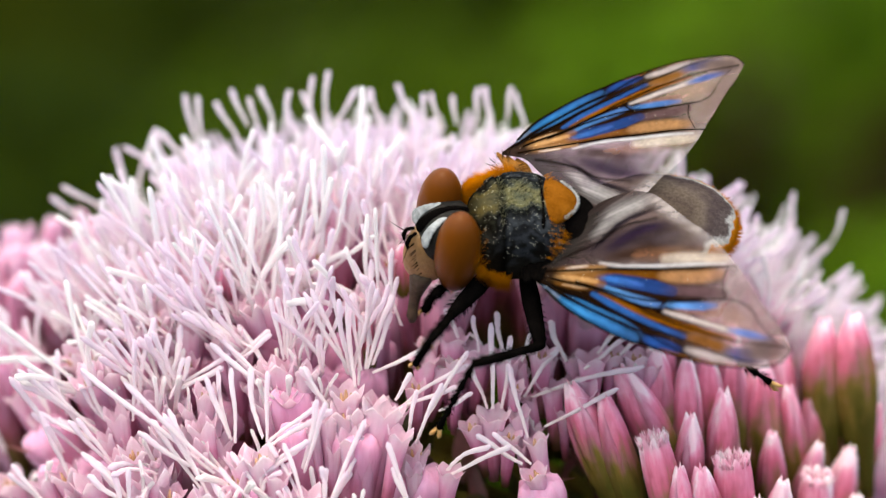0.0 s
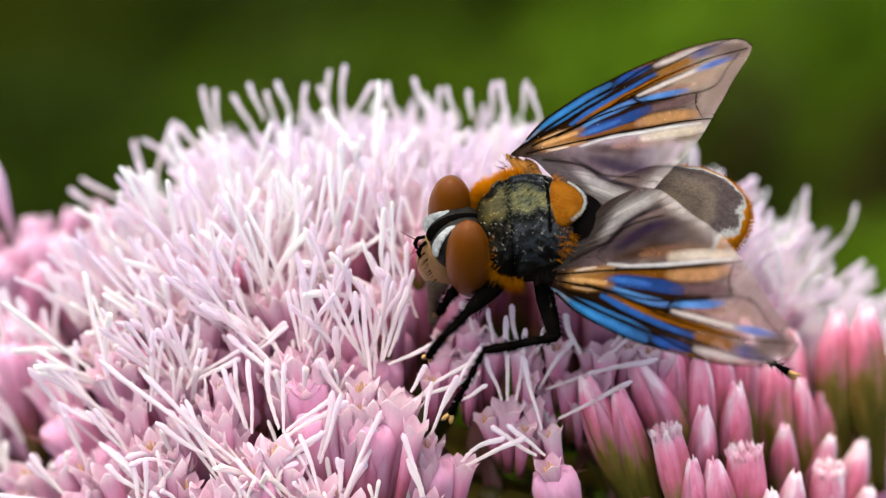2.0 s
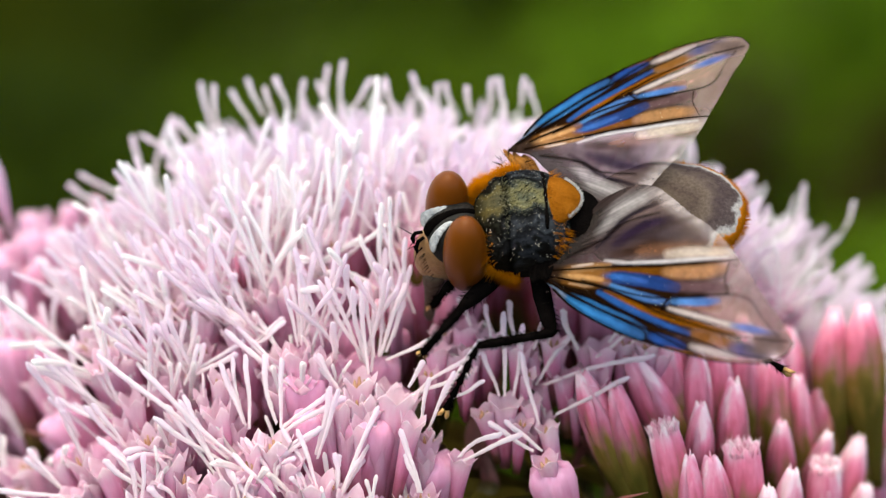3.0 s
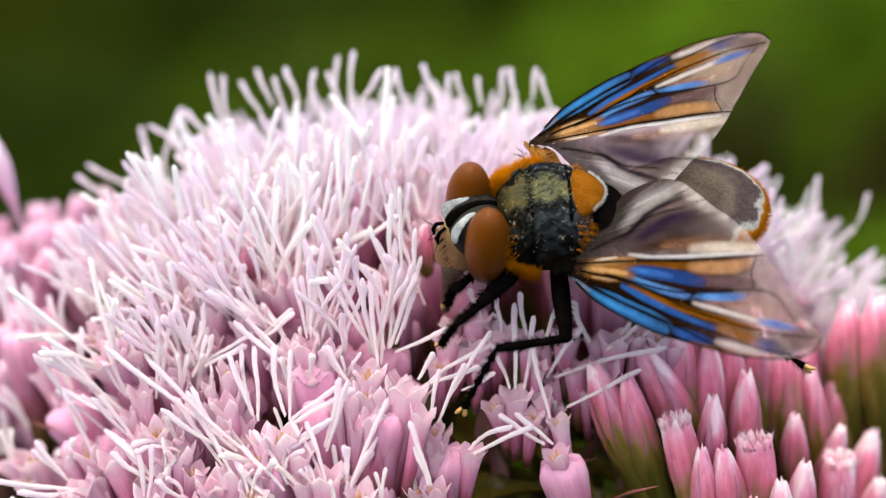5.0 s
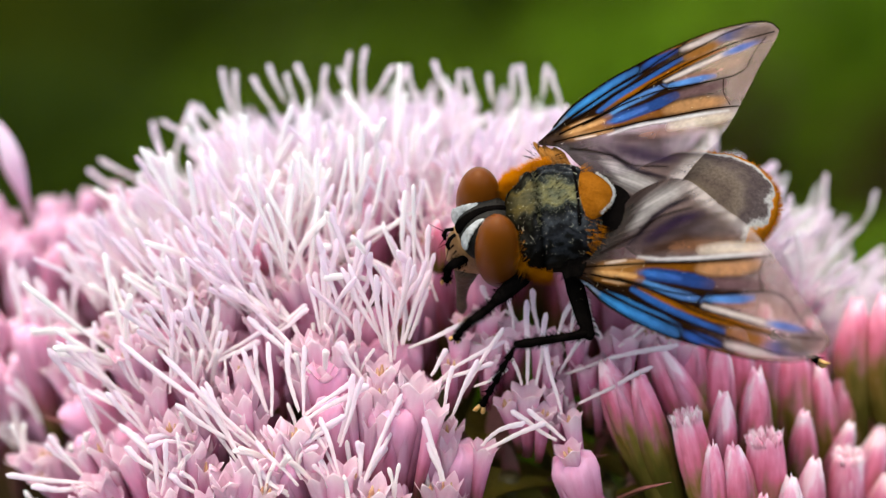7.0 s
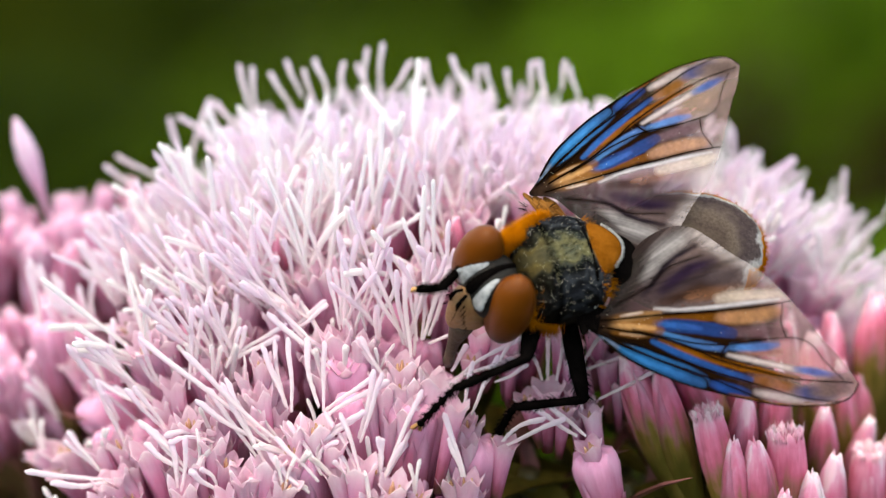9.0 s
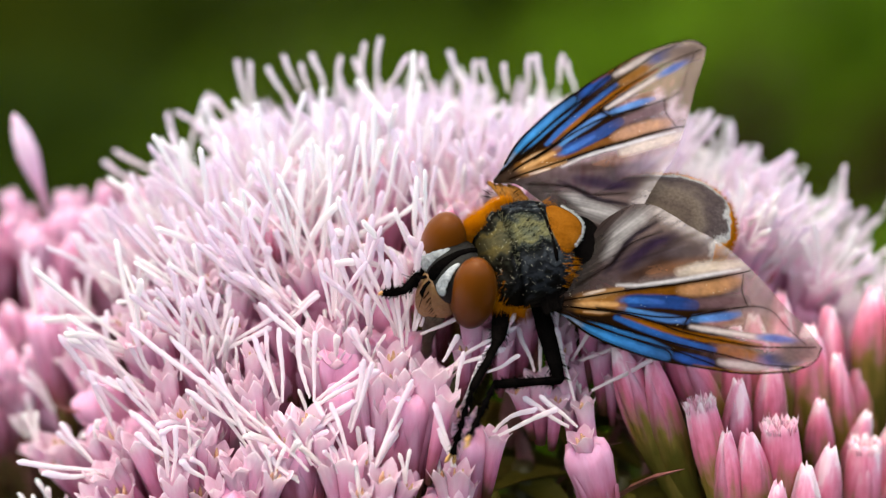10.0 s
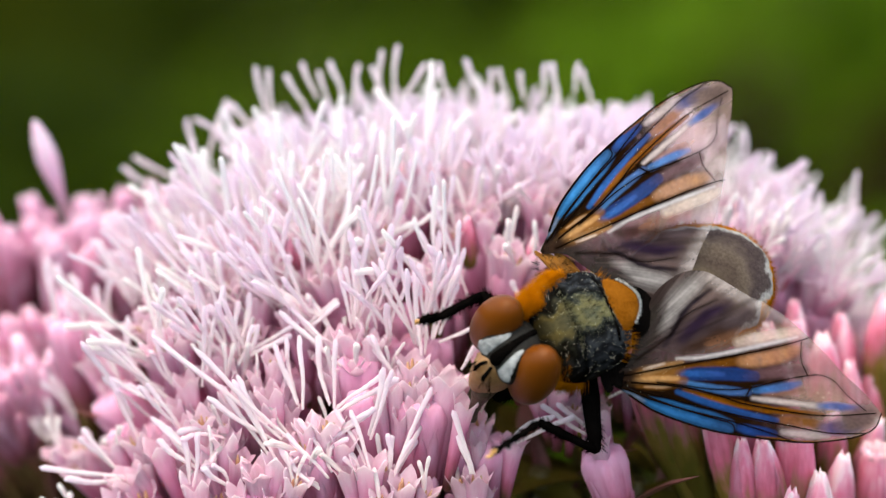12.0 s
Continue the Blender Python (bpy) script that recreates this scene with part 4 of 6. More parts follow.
def build_flower():
    rng = random.Random(11)
    placed = []
    # the cups, florets, styles and buds of the near slope, one by one
    for x, y, z, dx, dy, dz, w in bract_cups():
        spindle("capitulum", INVOLUCRES, rng, (x, y, z), (dx, dy, dz), w, 1.56, 0.9, 0.4)
        placed.append((x, y, 1.7))
    for x, y, z, dx, dy, dz, w in open_florets():
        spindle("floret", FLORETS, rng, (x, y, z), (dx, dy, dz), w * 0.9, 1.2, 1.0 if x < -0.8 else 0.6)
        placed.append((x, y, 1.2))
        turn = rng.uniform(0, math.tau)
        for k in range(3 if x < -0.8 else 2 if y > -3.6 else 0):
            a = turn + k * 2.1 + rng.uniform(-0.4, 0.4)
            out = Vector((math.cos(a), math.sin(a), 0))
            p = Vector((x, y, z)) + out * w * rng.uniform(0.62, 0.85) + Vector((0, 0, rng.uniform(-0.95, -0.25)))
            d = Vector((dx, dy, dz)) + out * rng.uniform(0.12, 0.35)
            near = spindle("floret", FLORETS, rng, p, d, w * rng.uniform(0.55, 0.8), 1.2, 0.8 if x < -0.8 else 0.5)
            if rng.random() < 0.35:
                mesh_part("style", rng.choice(SHORT), flower, at=near.matrix_basis.copy())
    for x, y, z, *end in reaching_styles():
        add_style(rng, (x, y, z), end[:3], end[3])
        if y < 4 and x < -2.6:
            foot, tip = Vector((x, y, z)), Vector(end[:3])
            reach = (tip - foot).length
            apart = Vector((rng.uniform(-1, 1), rng.uniform(-1, 1), rng.uniform(-0.6, 0.6))) * 0.28 * reach
            add_style(rng, foot + apart * 0.25 + Vector((0, 0.25, 0)), foot.lerp(tip, rng.uniform(0.75, 1.05)) + apart + Vector((0, 0.5, 0)), end[3] + rng.uniform(-0.14, 0.14))
    for x, y, z, dx, dy, dz, w in pointed_buds():
        spindle("bud", BUDS, rng, (x, y, z), (dx, dy, dz), w * 1.14, 1.28)
        placed.append((x, y, 1.3))
    for x, y, z, dx, dy, dz, w in fringed_buds():
        spindle("bud", FRAYED, rng, (x, y, z), (dx, dy, dz), w, 1.30)
        placed.append((x, y, 1.3))
    for k in range(15000):
        x, y = rng.uniform(-22, 25), rng.uniform(-11, 17)
        if ((x - 1) / 24) ** 2 + ((y - 3) / 15) ** 2 > 1 or (-2.4 < x < 4.8 and y < -2.2) or (x < -16.8 and y < 4) or (x < -13 and y > 2) or (x < 4.8 and y < -7.4):
            continue
        bud = is_bud_patch(x, y)
        gap = 1.42 if bud else 1.55 if x > 8 else 1.92
        if any((x - a) ** 2 + (y - b) ** 2 < (0.5 * (gap + g)) ** 2 for a, b, g in placed):
            continue
        if bud and y < -2.8 and x < 8.5:
            continue
        placed.append((x, y, gap))
        if bud:
            add_bud(rng, x, y, rng.uniform(-2.2, -0.9), rng.uniform(0.75, 1.05))
        else:
            under = -2.0 < x < 12 and -5.0 < y < 9
            add_capitulum(rng, x, y, rng.uniform(-0.7, 0.1 if y > 6.5 else 0.5) - (1.2 if x > 8 and y > 4 else 0.35 if x > 9 else 0.5 if -2.6 < x < 3.5 and -4.5 < y < 0.5 else 1.9 if 4 < x < 13 and y > 4 else 0.8 if y > 6.5 else 0.7 if under and y > 3 else 0.2 if under else 0.9 if y < -1.5 else 0), under or y < -1.5, y > 6.5)
    # the wine-red cups below, standing close, seen in the gaps
    deep = []
    for k in range(4000):
        x, y = rng.uniform(-13.5, -1.6), rng.uniform(-7.6, 4.0)
        if any((x - a) ** 2 + (y - b) ** 2 < 1.25 for a, b in deep):
            continue
        deep.append((x, y))
        ax = dome_axis(x, y, 0.6) + Vector((rng.uniform(-0.12, 0.12), rng.uniform(-0.12, 0.12), 0))
        mesh_part("capitulum", rng.choice(INVOLUCRES), flower, at=along((x, y, dome(x, y) - rng.uniform(1.5, 2.6)), ax, k))
    # tufts of loose styles over the middle of the head
    for k in range(62):
        x, y = rng.uniform(-13.5, -1.8), rng.uniform(-2.6, 8.0)
        foot = Vector((x, y, dome(x, y) - 0.6))
        heart = Vector((0.07 * (x + 3.0) + rng.gauss(0, 0.18), rng.uniform(-0.35, 0.15), 1))
        for j in range(rng.choice((3, 4, 5, 6))):
            lean = (heart + Vector((rng.gauss(0, 0.34), rng.gauss(0, 0.34), rng.uniform(-0.2, 0.1)))).normalized()
            add_style(rng, foot + Vector((rng.gauss(0, 0.25), rng.gauss(0, 0.25), rng.uniform(-0.3, 0.1))), foot + lean * min(rng.uniform(1.9, 3.9), 2.6 if y > 5 else 3.9), rng.uniform(-0.16, 0.16))
    # paler tufts closing the rear of the head, and along its falling side
    for k in range(150):
        x, y = (rng.uniform(-2.0, 5.0), rng.uniform(3.5, 7.0)) if k >= 120 else (rng.uniform(-9.5, 7.5), rng.uniform(7.0, 12.5)) if k < 75 else (rng.uniform(8.5, 20.0), rng.uniform(3.0, 9.5))
        fall = 120 > k >= 75
        foot = Vector((x, y, dome(x, y) - (1.7 if fall else 1.35)))
        heart = Vector((0.05 * (x + 1.0) + rng.gauss(0, 0.15), rng.uniform(-0.35, 0.1), 1))
        for j in range(rng.choice((4, 5, 6))):
            lean = (heart + Vector((rng.gauss(0, 0.30), rng.gauss(0, 0.30), 0))).normalized()
            add_style(rng, foot + Vector((rng.gauss(0, 0.3), rng.gauss(0, 0.3), 0)), foot + lean * rng.uniform(2.0, 3.6), rng.uniform(-0.12, 0.12))
    # closed clusters on a lower branch behind, and one long pale bud standing over them
    for k in range(40):
        x, y = rng.uniform(-25, -12.5), rng.uniform(8.0, 13.0)
        ax = Vector((rng.uniform(-0.25, 0.1), rng.uniform(-0.35, 0.0), 1))
        mesh_part("bud", rng.choice(ROUND), flower, at=along((x, y, -5.1 + 0.05 * (x + 12) + rng.uniform(-0.9, 0.3)), ax, k) @ Matrix.Diagonal((0.85, 0.85, 1, 1)))
    for k in range(34):
        x, y = rng.uniform(-24, -15.2), rng.uniform(3.6, 8.0)
        ax = Vector((rng.uniform(-0.5, -0.1), rng.uniform(-0.3, 0.0), 1))
        mesh_part("bud", rng.choice(ROUND), flower, at=along((x, y, -7.4 + 0.14 * (y - 8) + 0.25 * (x + 16) + rng.uniform(-0.8, 0.4)), ax, k))
    mesh_part("bud", LONG, flower, "long pale pink bud", along((-18.5, 10.0, -0.4), (-0.26, 0, 0.96)))
    # stalks gathering the clusters to the main stem
    hub = Vector((-1, 3, -34))
    for i, (x, y, g) in enumerate(placed):
        if i % 4:
            continue
        top = Vector((x, y, dome(x, y) - 7.0))
        bm = bmesh.new()
        mid = top.lerp(hub, 0.45) + Vector((x * 0.25, (y - 3) * 0.25, -2))
        tube(bm, spline([hub, mid, top], 8), [0.75, 0.7, 0.65, 0.6, 0.55, 0.5, 0.45, 0.4], 8)
        part("stalk", bm, M_stalk, flower)
    for i, (x, y, g) in enumerate(placed):
        if i % 2 == 1:
            ax = dome_axis(x, y, 0.7)
            a = rng.uniform(0, math.tau)
            d = Vector((math.cos(a), math.sin(a), 0))
            c = Vector((x, y, dome(x, y))) - ax * rng.uniform(6.5, 8.5) + d * 0.6
            bm = bmesh.new()
            leaf_mesh(bm, Matrix.Translation(c) @ (d * 0.5 + ax).to_track_quat("X", "Z").to_matrix().to_4x4(), rng.uniform(3.0, 5.5), rng.uniform(0.8, 1.4))
            part("bract", bm, M_bract, flower)
    # small olive leaves added as backing in the opening between the open and the closed clusters
    for k in range(110):
        x, y = (rng.uniform(-2, 17), rng.uniform(-6.5, 1.0)) if k < 64 else (rng.uniform(-1.5, 5.5), rng.uniform(-6.0, -2.0))
        c = Vector((x, y, dome(x, y) - rng.uniform(5.8, 9.0) - (0.8 if x < 4.5 else 0)))
        bm = bmesh.new()
        leaf_mesh(bm, Matrix.Translation(c) @ Matrix.Rotation(rng.uniform(0, math.tau), 4, "Z") @ Matrix.Rotation(rng.uniform(-0.5, 0.1), 4, "Y") @ Matrix.Rotation(rng.uniform(-0.4, 0.4), 4, "X"), rng.uniform(3.5, 6.0), rng.uniform(1.0, 1.8))
        part("leaflet", bm, M_olive, flower)
    # slender olive stalks showing in that opening
    for k in range(20):
        x, y = rng.uniform(-1.8, 5.0), rng.uniform(-6.0, -3.2)
        z = dome(x, y)
        lean = Vector((rng.uniform(-0.8, 0.8), rng.uniform(-0.3, 0.6), 0))
        bm = bmesh.new()
        tube(bm, spline([Vector((x, y, z - 12)), Vector((x, y, z - 8.5)) + lean * 0.4, Vector((x, y, z - 5.8)) + lean], 7), [0.34, 0.33, 0.32, 0.33, 0.36, 0.40, 0.30], 8)
        part("stalk", bm, M_olive, flower)
    bm = bmesh.new()
    tube(bm, spline([(2, 8, -1230), (0, 5, -700), (-2, 4, -200), (-1, 3, -33)], 24), [2.6] * 10 + [2.2] * 10 + [1.8] * 4, 12)
    part("stem", bm, M_stalk, flower)


# ---- the fly ----
fly = empty("fly", "large-winged fly with brown eyes and blue patterned wings", "fly", Matrix.Translation(AIM))
fly.scale = (0.975, 0.975, 0.975)


def build_body():
    # thorax: a rounded box with a cross suture
    bm = bmesh.new()

    def thorax_shape(p):
        q = Vector((p.x, p.y, p.z))
        k = 0.18
        q = Vector((math.copysign(abs(q.x) ** (1 - k), q.x), math.copysign(abs(q.y) ** (1 - k), q.y), math.copysign(abs(q.z) ** (1 - k), q.z)))
        if q.z > 0.2:
            q.z -= 0.10 * math.exp(-((q.x - 0.30 - 0.06 * abs(q.y)) / 0.07) ** 2)
        return q

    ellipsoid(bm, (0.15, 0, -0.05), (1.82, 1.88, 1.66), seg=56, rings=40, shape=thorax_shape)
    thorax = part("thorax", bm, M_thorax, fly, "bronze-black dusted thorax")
    # scutellum: half disc with a pale rim
    bm = bmesh.new()
    ellipsoid(bm, (-1.12, 0, 1.12), (0.84, 1.02, 0.36), Matrix.Rotation(radians(-8), 3, "Y"), 32, 18,
              lambda p: Vector((p.x, p.y * (1 + 0.28 * min(p.x, 0.35) if p.x < 0 else 1.0), p.z)))
    scut = part("scutellum", bm, M_scut, fly, "orange scutellum with a pale rim")
    bm = bmesh.new()
    rng = random.Random(21)
    for k in range(300):
        a = radians(rng.uniform(-70, 70))
        q = rng.uniform(0.93, 1.0)
        hair(bm, (-1.12 - 0.84 * q * math.cos(a), 1.02 * q * math.sin(a) * (1 - 0.28 * math.cos(a)), 1.16 + 0.38 * math.sqrt(max(0, 1 - q * q)) - 0.10 * math.cos(a)), (-math.cos(a), math.sin(a), 0.5), rng.uniform(0.05, 0.13), 0.011)
    part("rim", bm, M_pale, scut, "fine white hair along the rim", kind="stuff")
    # black body added for the dark gap between thorax and scutellum
    bm = bmesh.new()
    ellipsoid(bm, (-0.60, 0, 1.06), (0.34, 1.35, 0.47), seg=24, rings=12)
    part("collar", bm, M_black, fly)
    # abdomen: broad and flat, in overlapping rings
    bm = bmesh.new()

    def abd_shape(p):
        s = p.x
        g = 1 + 0.04 * abs(math.cos(s * 4.5)) ** 0.5
        return Vector((p.x, p.y * g, p.z * g * (0.85 + 0.15 * abs(p.x))))

    ellipsoid(bm, (-4.75, 0, -0.35), (3.0, 2.35, 1.05), Matrix.Rotation(radians(2), 3, "Y"), 48, 30, abd_shape)
    abdomen = part("abdomen", bm, M_abd, fly, "broad flat dark abdomen with a pale band and orange edge")
    bm = bmesh.new()
    rng = random.Random(5)
    for k in range(900):
        a = radians(rng.uniform(-100, 100))
        p = Vector((-4.75 - 2.98 * math.cos(a), 2.34 * math.sin(a), -0.35 + rng.uniform(-0.25, 0.2)))
        hair(bm, p, (-math.cos(a), math.sin(a), rng.uniform(-0.2, 0.5)), rng.uniform(0.10, 0.24), 0.016)
    part("fringe", bm, M_orange, abdomen, kind="stuff")
    bm = bmesh.new()
    ellipsoid(bm, (-1.9, 0, 0.0), (1.1, 1.5, 0.95), seg=20, rings=12)
    part("waist", bm, M_black, fly)


def surface_fur(name, mat, centre, radii, accept, n, length, r, lean, seed, label=""):
    """Hairs standing on an ellipsoid wherever accept() allows."""
    rng = random.Random(seed)
    bm = bmesh.new()
    made = 0
    while made < n:
        d = Vector((rng.gauss(0, 1), rng.gauss(0, 1), rng.gauss(0, 1))).normalized()
        if rng.random() > accept(d):
            continue
        p = Vector((d.x * radii[0], d.y * radii[1], d.z * radii[2])) + Vector(centre)
        nrm = Vector((d.x / radii[0], d.y / radii[1], d.z / radii[2])).normalized()
        hair(bm, p * 1.0, nrm + Vector(lean) + Vector((rng.uniform(-.3, .3), rng.uniform(-.3, .3), rng.uniform(-.3, .3))), length * rng.uniform(0.6, 1.2), r, (0, 0, -0.12))
        made += 1
    return part(name, bm, mat, fly, label, kind="stuff")


def build_fur():
    c, r = (0.15, 0, -0.05), (1.78, 1.9, 1.68)
    # collar hair thinned on the near side: its shade is put into the density
    surface_fur("orange_collar", M_orange, c, r, lambda d: smooth(0.55, 0.8, d.x) * smooth(0.3, 0.55, abs(d.y)) * smooth(-0.5, -0.1, d.z) * (1 - (smooth(0.35, 0.68, d.z) if d.y > 0 else smooth(0.75, 0.95, d.z))) * (0.04 if d.y > 0 and d.z > -0.25 else 1.0), 6000, 0.66, 0.008, (0.0, 0, 0.35), 1, "dense orange hair behind the head")
    surface_fur("orange_flank", M_orange, c, r, lambda d: smooth(0.25, 0.5, abs(d.y)) * smooth(-0.98, -0.8, d.z) * (1 - smooth(-0.5, -0.12, d.z)) * smooth(0.1, 0.5, d.x), 4500, 0.6, 0.008, (-0.2, 0, -0.7), 2, "orange hair on the flanks")
    surface_fur("orange_shoulder", M_orange, c, r, lambda d: smooth(0.45, 0.7, -d.y) * smooth(-0.1, 0.2, d.x) * smooth(-0.1, 0.15, d.z) * (1 - smooth(0.5, 0.75, d.z)), 1800, 0.5, 0.008, (0.2, -0.3, 0.4), 12, "orange hair on the shoulder")
    surface_fur("yellow_tuft", M_orange, c, r, lambda d: d.x < -0.45 and abs(d.y) > 0.45 and 0.1 < d.z < 0.75, 240, 0.55, 0.008, (-0.7, 0, -0.3), 3)
    surface_fur("bristle", M_black, c, r, lambda d: d.z > 0.35, 900, 0.26, 0.010, (-0.8, 0, 0), 4)
    surface_fur("down", M_down, c, r, lambda d: d.z > 0.4 and abs(d.y) < 0.75, 2000, 0.13, 0.009, (-1.0, 0, 0), 6)
    rng = random.Random(9)
    bm = bmesh.new()
    for k in range(480):
        d = Vector((rng.gauss(0, 1), rng.gauss(0, 1), abs(rng.gauss(0, 1)) + 0.2)).normalized()
        k2 = 0.18
        q = [math.copysign(abs(v) ** (1 - k2), v) for v in d]
        p = Vector((q[0] * 1.83, q[1] * 1.89, q[2] * 1.675)) + Vector(c)
        bmesh.ops.create_icosphere(bm, subdivisions=1, radius=rng.uniform(0.005, 0.013), matrix=Matrix.Translation(p))
    part("pollen", bm, M_pollen, fly, kind="stuff")


def build_head():
    c = Vector((2.62, 0, -0.2))
    bm = bmesh.new()
    ellipsoid(bm, c, (1.12, 1.25, 1.14), seg=40, rings=28)
    turned = Matrix.Translation(c * MM) @ Matrix.Rotation(radians(13), 4, "Z") @ Matrix.Translation(-c * MM)
    head = part("head", bm, M_head, fly, "dark head with silver plates beside the eyes", turned)
    bm = bmesh.new()

    def face_shape(p):
        return Vector((p.x * (1 - 0.2 * p.z), p.y * (0.85 - 0.3 * p.x), p.z))

    ellipsoid(bm, (3.42, 0, -1.15), (0.80, 0.88, 1.35), Matrix.Rotation(radians(8), 3, "Y"), 28, 20, face_shape)
    part("face", bm, M_face, head, "buff face")
    # black stripe over the forehead, following the skull
    bm = bmesh.new()
    pts = []
    for k in range(14):
        a = radians(-48 + 122 * k / 13)
        pts.append(c + Vector((1.12 * math.sin(a), 0, 1.14 * math.cos(a))) * (0.97 - 0.10 * k / 13))
    tube(bm, pts, [0.12] * 4 + [0.13, 0.145, 0.16, 0.18, 0.20, 0.22, 0.24, 0.26, 0.26, 0.18], 14)
    part("forehead_stripe", bm, M_black, head, "black forehead stripe")
    for s in (1, -1):
        bm = bmesh.new()
        for k, a in enumerate((20, 32, 44, 56, 68)):
            a = radians(a)
            d = Vector((math.sin(a) * 0.93, s * (0.29 + 0.045 * k), math.cos(a) * 0.93))
            out = Matrix((Vector((math.cos(a), 0, -math.sin(a))), Vector((0, 1, 0)), Vector((math.sin(a), 0, math.cos(a))))).transposed()
            ellipsoid(bm, c + Vector((d.x * 1.12, d.y * 1.25, d.z * 1.14)), (0.26, 0.11 + 0.05 * k, 0.07), out, 14, 8)
        part("plate", bm, M_silver, head, "silver dusted plate beside the eye")
        bm = bmesh.new()
        m = Matrix.Rotation(radians(2 * s), 3, "X") @ Matrix.Rotation(radians(-5), 3, "Y")
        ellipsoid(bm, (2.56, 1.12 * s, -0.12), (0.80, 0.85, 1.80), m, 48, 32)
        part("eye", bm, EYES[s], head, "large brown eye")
        bm = bmesh.new()
        tube(bm, [(3.78, 0.12 * s, 0.15), (4.02, 0.2 * s, 0.08), (4.14, 0.22 * s, -0.2), (4.1, 0.22 * s, -0.5)], [0.06, 0.075, 0.085, 0.04], 8)
        hair(bm, (4.07, 0.22 * s, -0.05), (0.7, 0.5 * s, 0.45), 0.75, 0.02)
        hair(bm, (4.07, 0.22 * s, -0.3), (0.35, 0.2 * s, -0.9), 0.9, 0.018)
        part("antenna", bm, M_black, head, "short black antenna with a fine bristle")
    rng = random.Random(3)
    bm = bmesh.new()
    for k in range(36):
        t = rng.random()
        s = rng.choice((1, -1))
        hair(bm, (3.95 - 0.3 * t, s * (0.35 + 0.25 * t), 0.0 - 1.7 * t), (0.8, 0.3 * s, -0.3), rng.uniform(0.2, 0.4), 0.012)
        a = radians(-20 + 85 * t)
        hair(bm, c + Vector((1.12 * math.sin(a), s * 0.14, 1.10 * math.cos(a))), (0.5, -0.4 * s, 0.7), rng.uniform(0.12, 0.26), 0.012)
    part("bristle", bm, M_black, head, kind="stuff")
    bm = bmesh.new()
    tube(bm, spline([(3.45, 0.35, -1.9), (3.65, 0.55, -2.6), (3.8, 0.75, -3.3), (3.85, 0.95, -4.0)], 9), [0.5, 0.44, 0.36, 0.28, 0.22, 0.2, 0.19, 0.22, 0.12], 10)
    part("proboscis", bm, M_proboscis, fly, "dark grey-brown proboscis reaching into the florets")


def smooth(a, b, x):
    x = max(0.0, min(1.0, (x - a) / (b - a)))
    return x * x * (3 - 2 * x)


# wing outline and veins in the wing's own plane: u along the wing, v towards its hind edge
LEAD = [(0.0, 0.0), (0.76, -0.33), (1.68, -0.79), (2.86, -1.10), (3.98, -1.28), (5.04, -1.33), (6.07, -1.34), (7.09, -1.32), (8.05, -1.16), (8.96, -0.90), (9.53, -0.52), (9.69, 0.0)]
HIND = [(0.0, 0.15), (0.58, 0.67), (0.79, 1.51), (1.05, 2.49), (1.36, 3.37), (2.15, 4.10), (2.94, 4.28), (3.67, 4.03), (4.56, 3.61), (5.41, 3.29), (6.32, 2.77), (7.46, 1.89), (8.20, 1.24), (9.03, 0.62), (9.69, 0.0)]
VEINS = {}
VEINS["costa"] = (LEAD[1:], 0.065)
VEINS["subcosta"] = ([(0.4, -0.1), (2.44, -0.57), (3.80, -0.82), (4.48, -0.95), (4.64, -1.27)], 0.05)
VEINS["radius"] = ([(0.6, -0.1), (1.53, -0.40), (2.90, -0.65), (4.44, -0.85), (6.00, -1.15), (6.68, -1.33)], 0.05)
VEINS["second_vein"] = ([(1.2, -0.15), (3.24, -0.44), (4.78, -0.64), (6.48, -0.79), (7.95, -0.89), (9.31, -0.75)], 0.045)
VEINS["third_vein"] = ([(0.8, 0.1), (2.60, 0.14), (3.92, -0.02), (4.82, -0.20), (6.31, -0.30), (7.74, -0.30), (9.5, -0.02)], 0.05)
VEINS["fourth_vein"] = ([(1.7, 0.2), (2.60, 0.2), (3.66, 0.18), (4.85, 0.33), (5.93, 0.72), (6.94, 1.02), (7.45, 1.08), (7.91, 0.93), (8.36, 0.53), (9.15, 0.01)], 0.035)
VEINS["fifth_vein"] = ([(0.5, 0.3), (1.37, 0.56), (2.52, 0.92), (4.04, 1.36), (5.53, 1.82), (6.62, 2.24), (6.93, 2.40)], 0.04)
VEINS["small_crossvein"] = ([(5.01, 0.41), (4.9, 0.15), (4.85, -0.15)], 0.045)
VEINS["hind_crossvein"] = ([(6.94, 1.02), (6.66, 1.55), (6.60, 2.19)], 0.03)
VEINS["anal_fold"] = ([(0.9, 0.9), (1.94, 1.85), (2.48, 2.67), (3.51, 3.31)], 0.016)
SMOKE, ROSE = (0.13, 0.088, 0.086), (0.50, 0.35, 0.34)


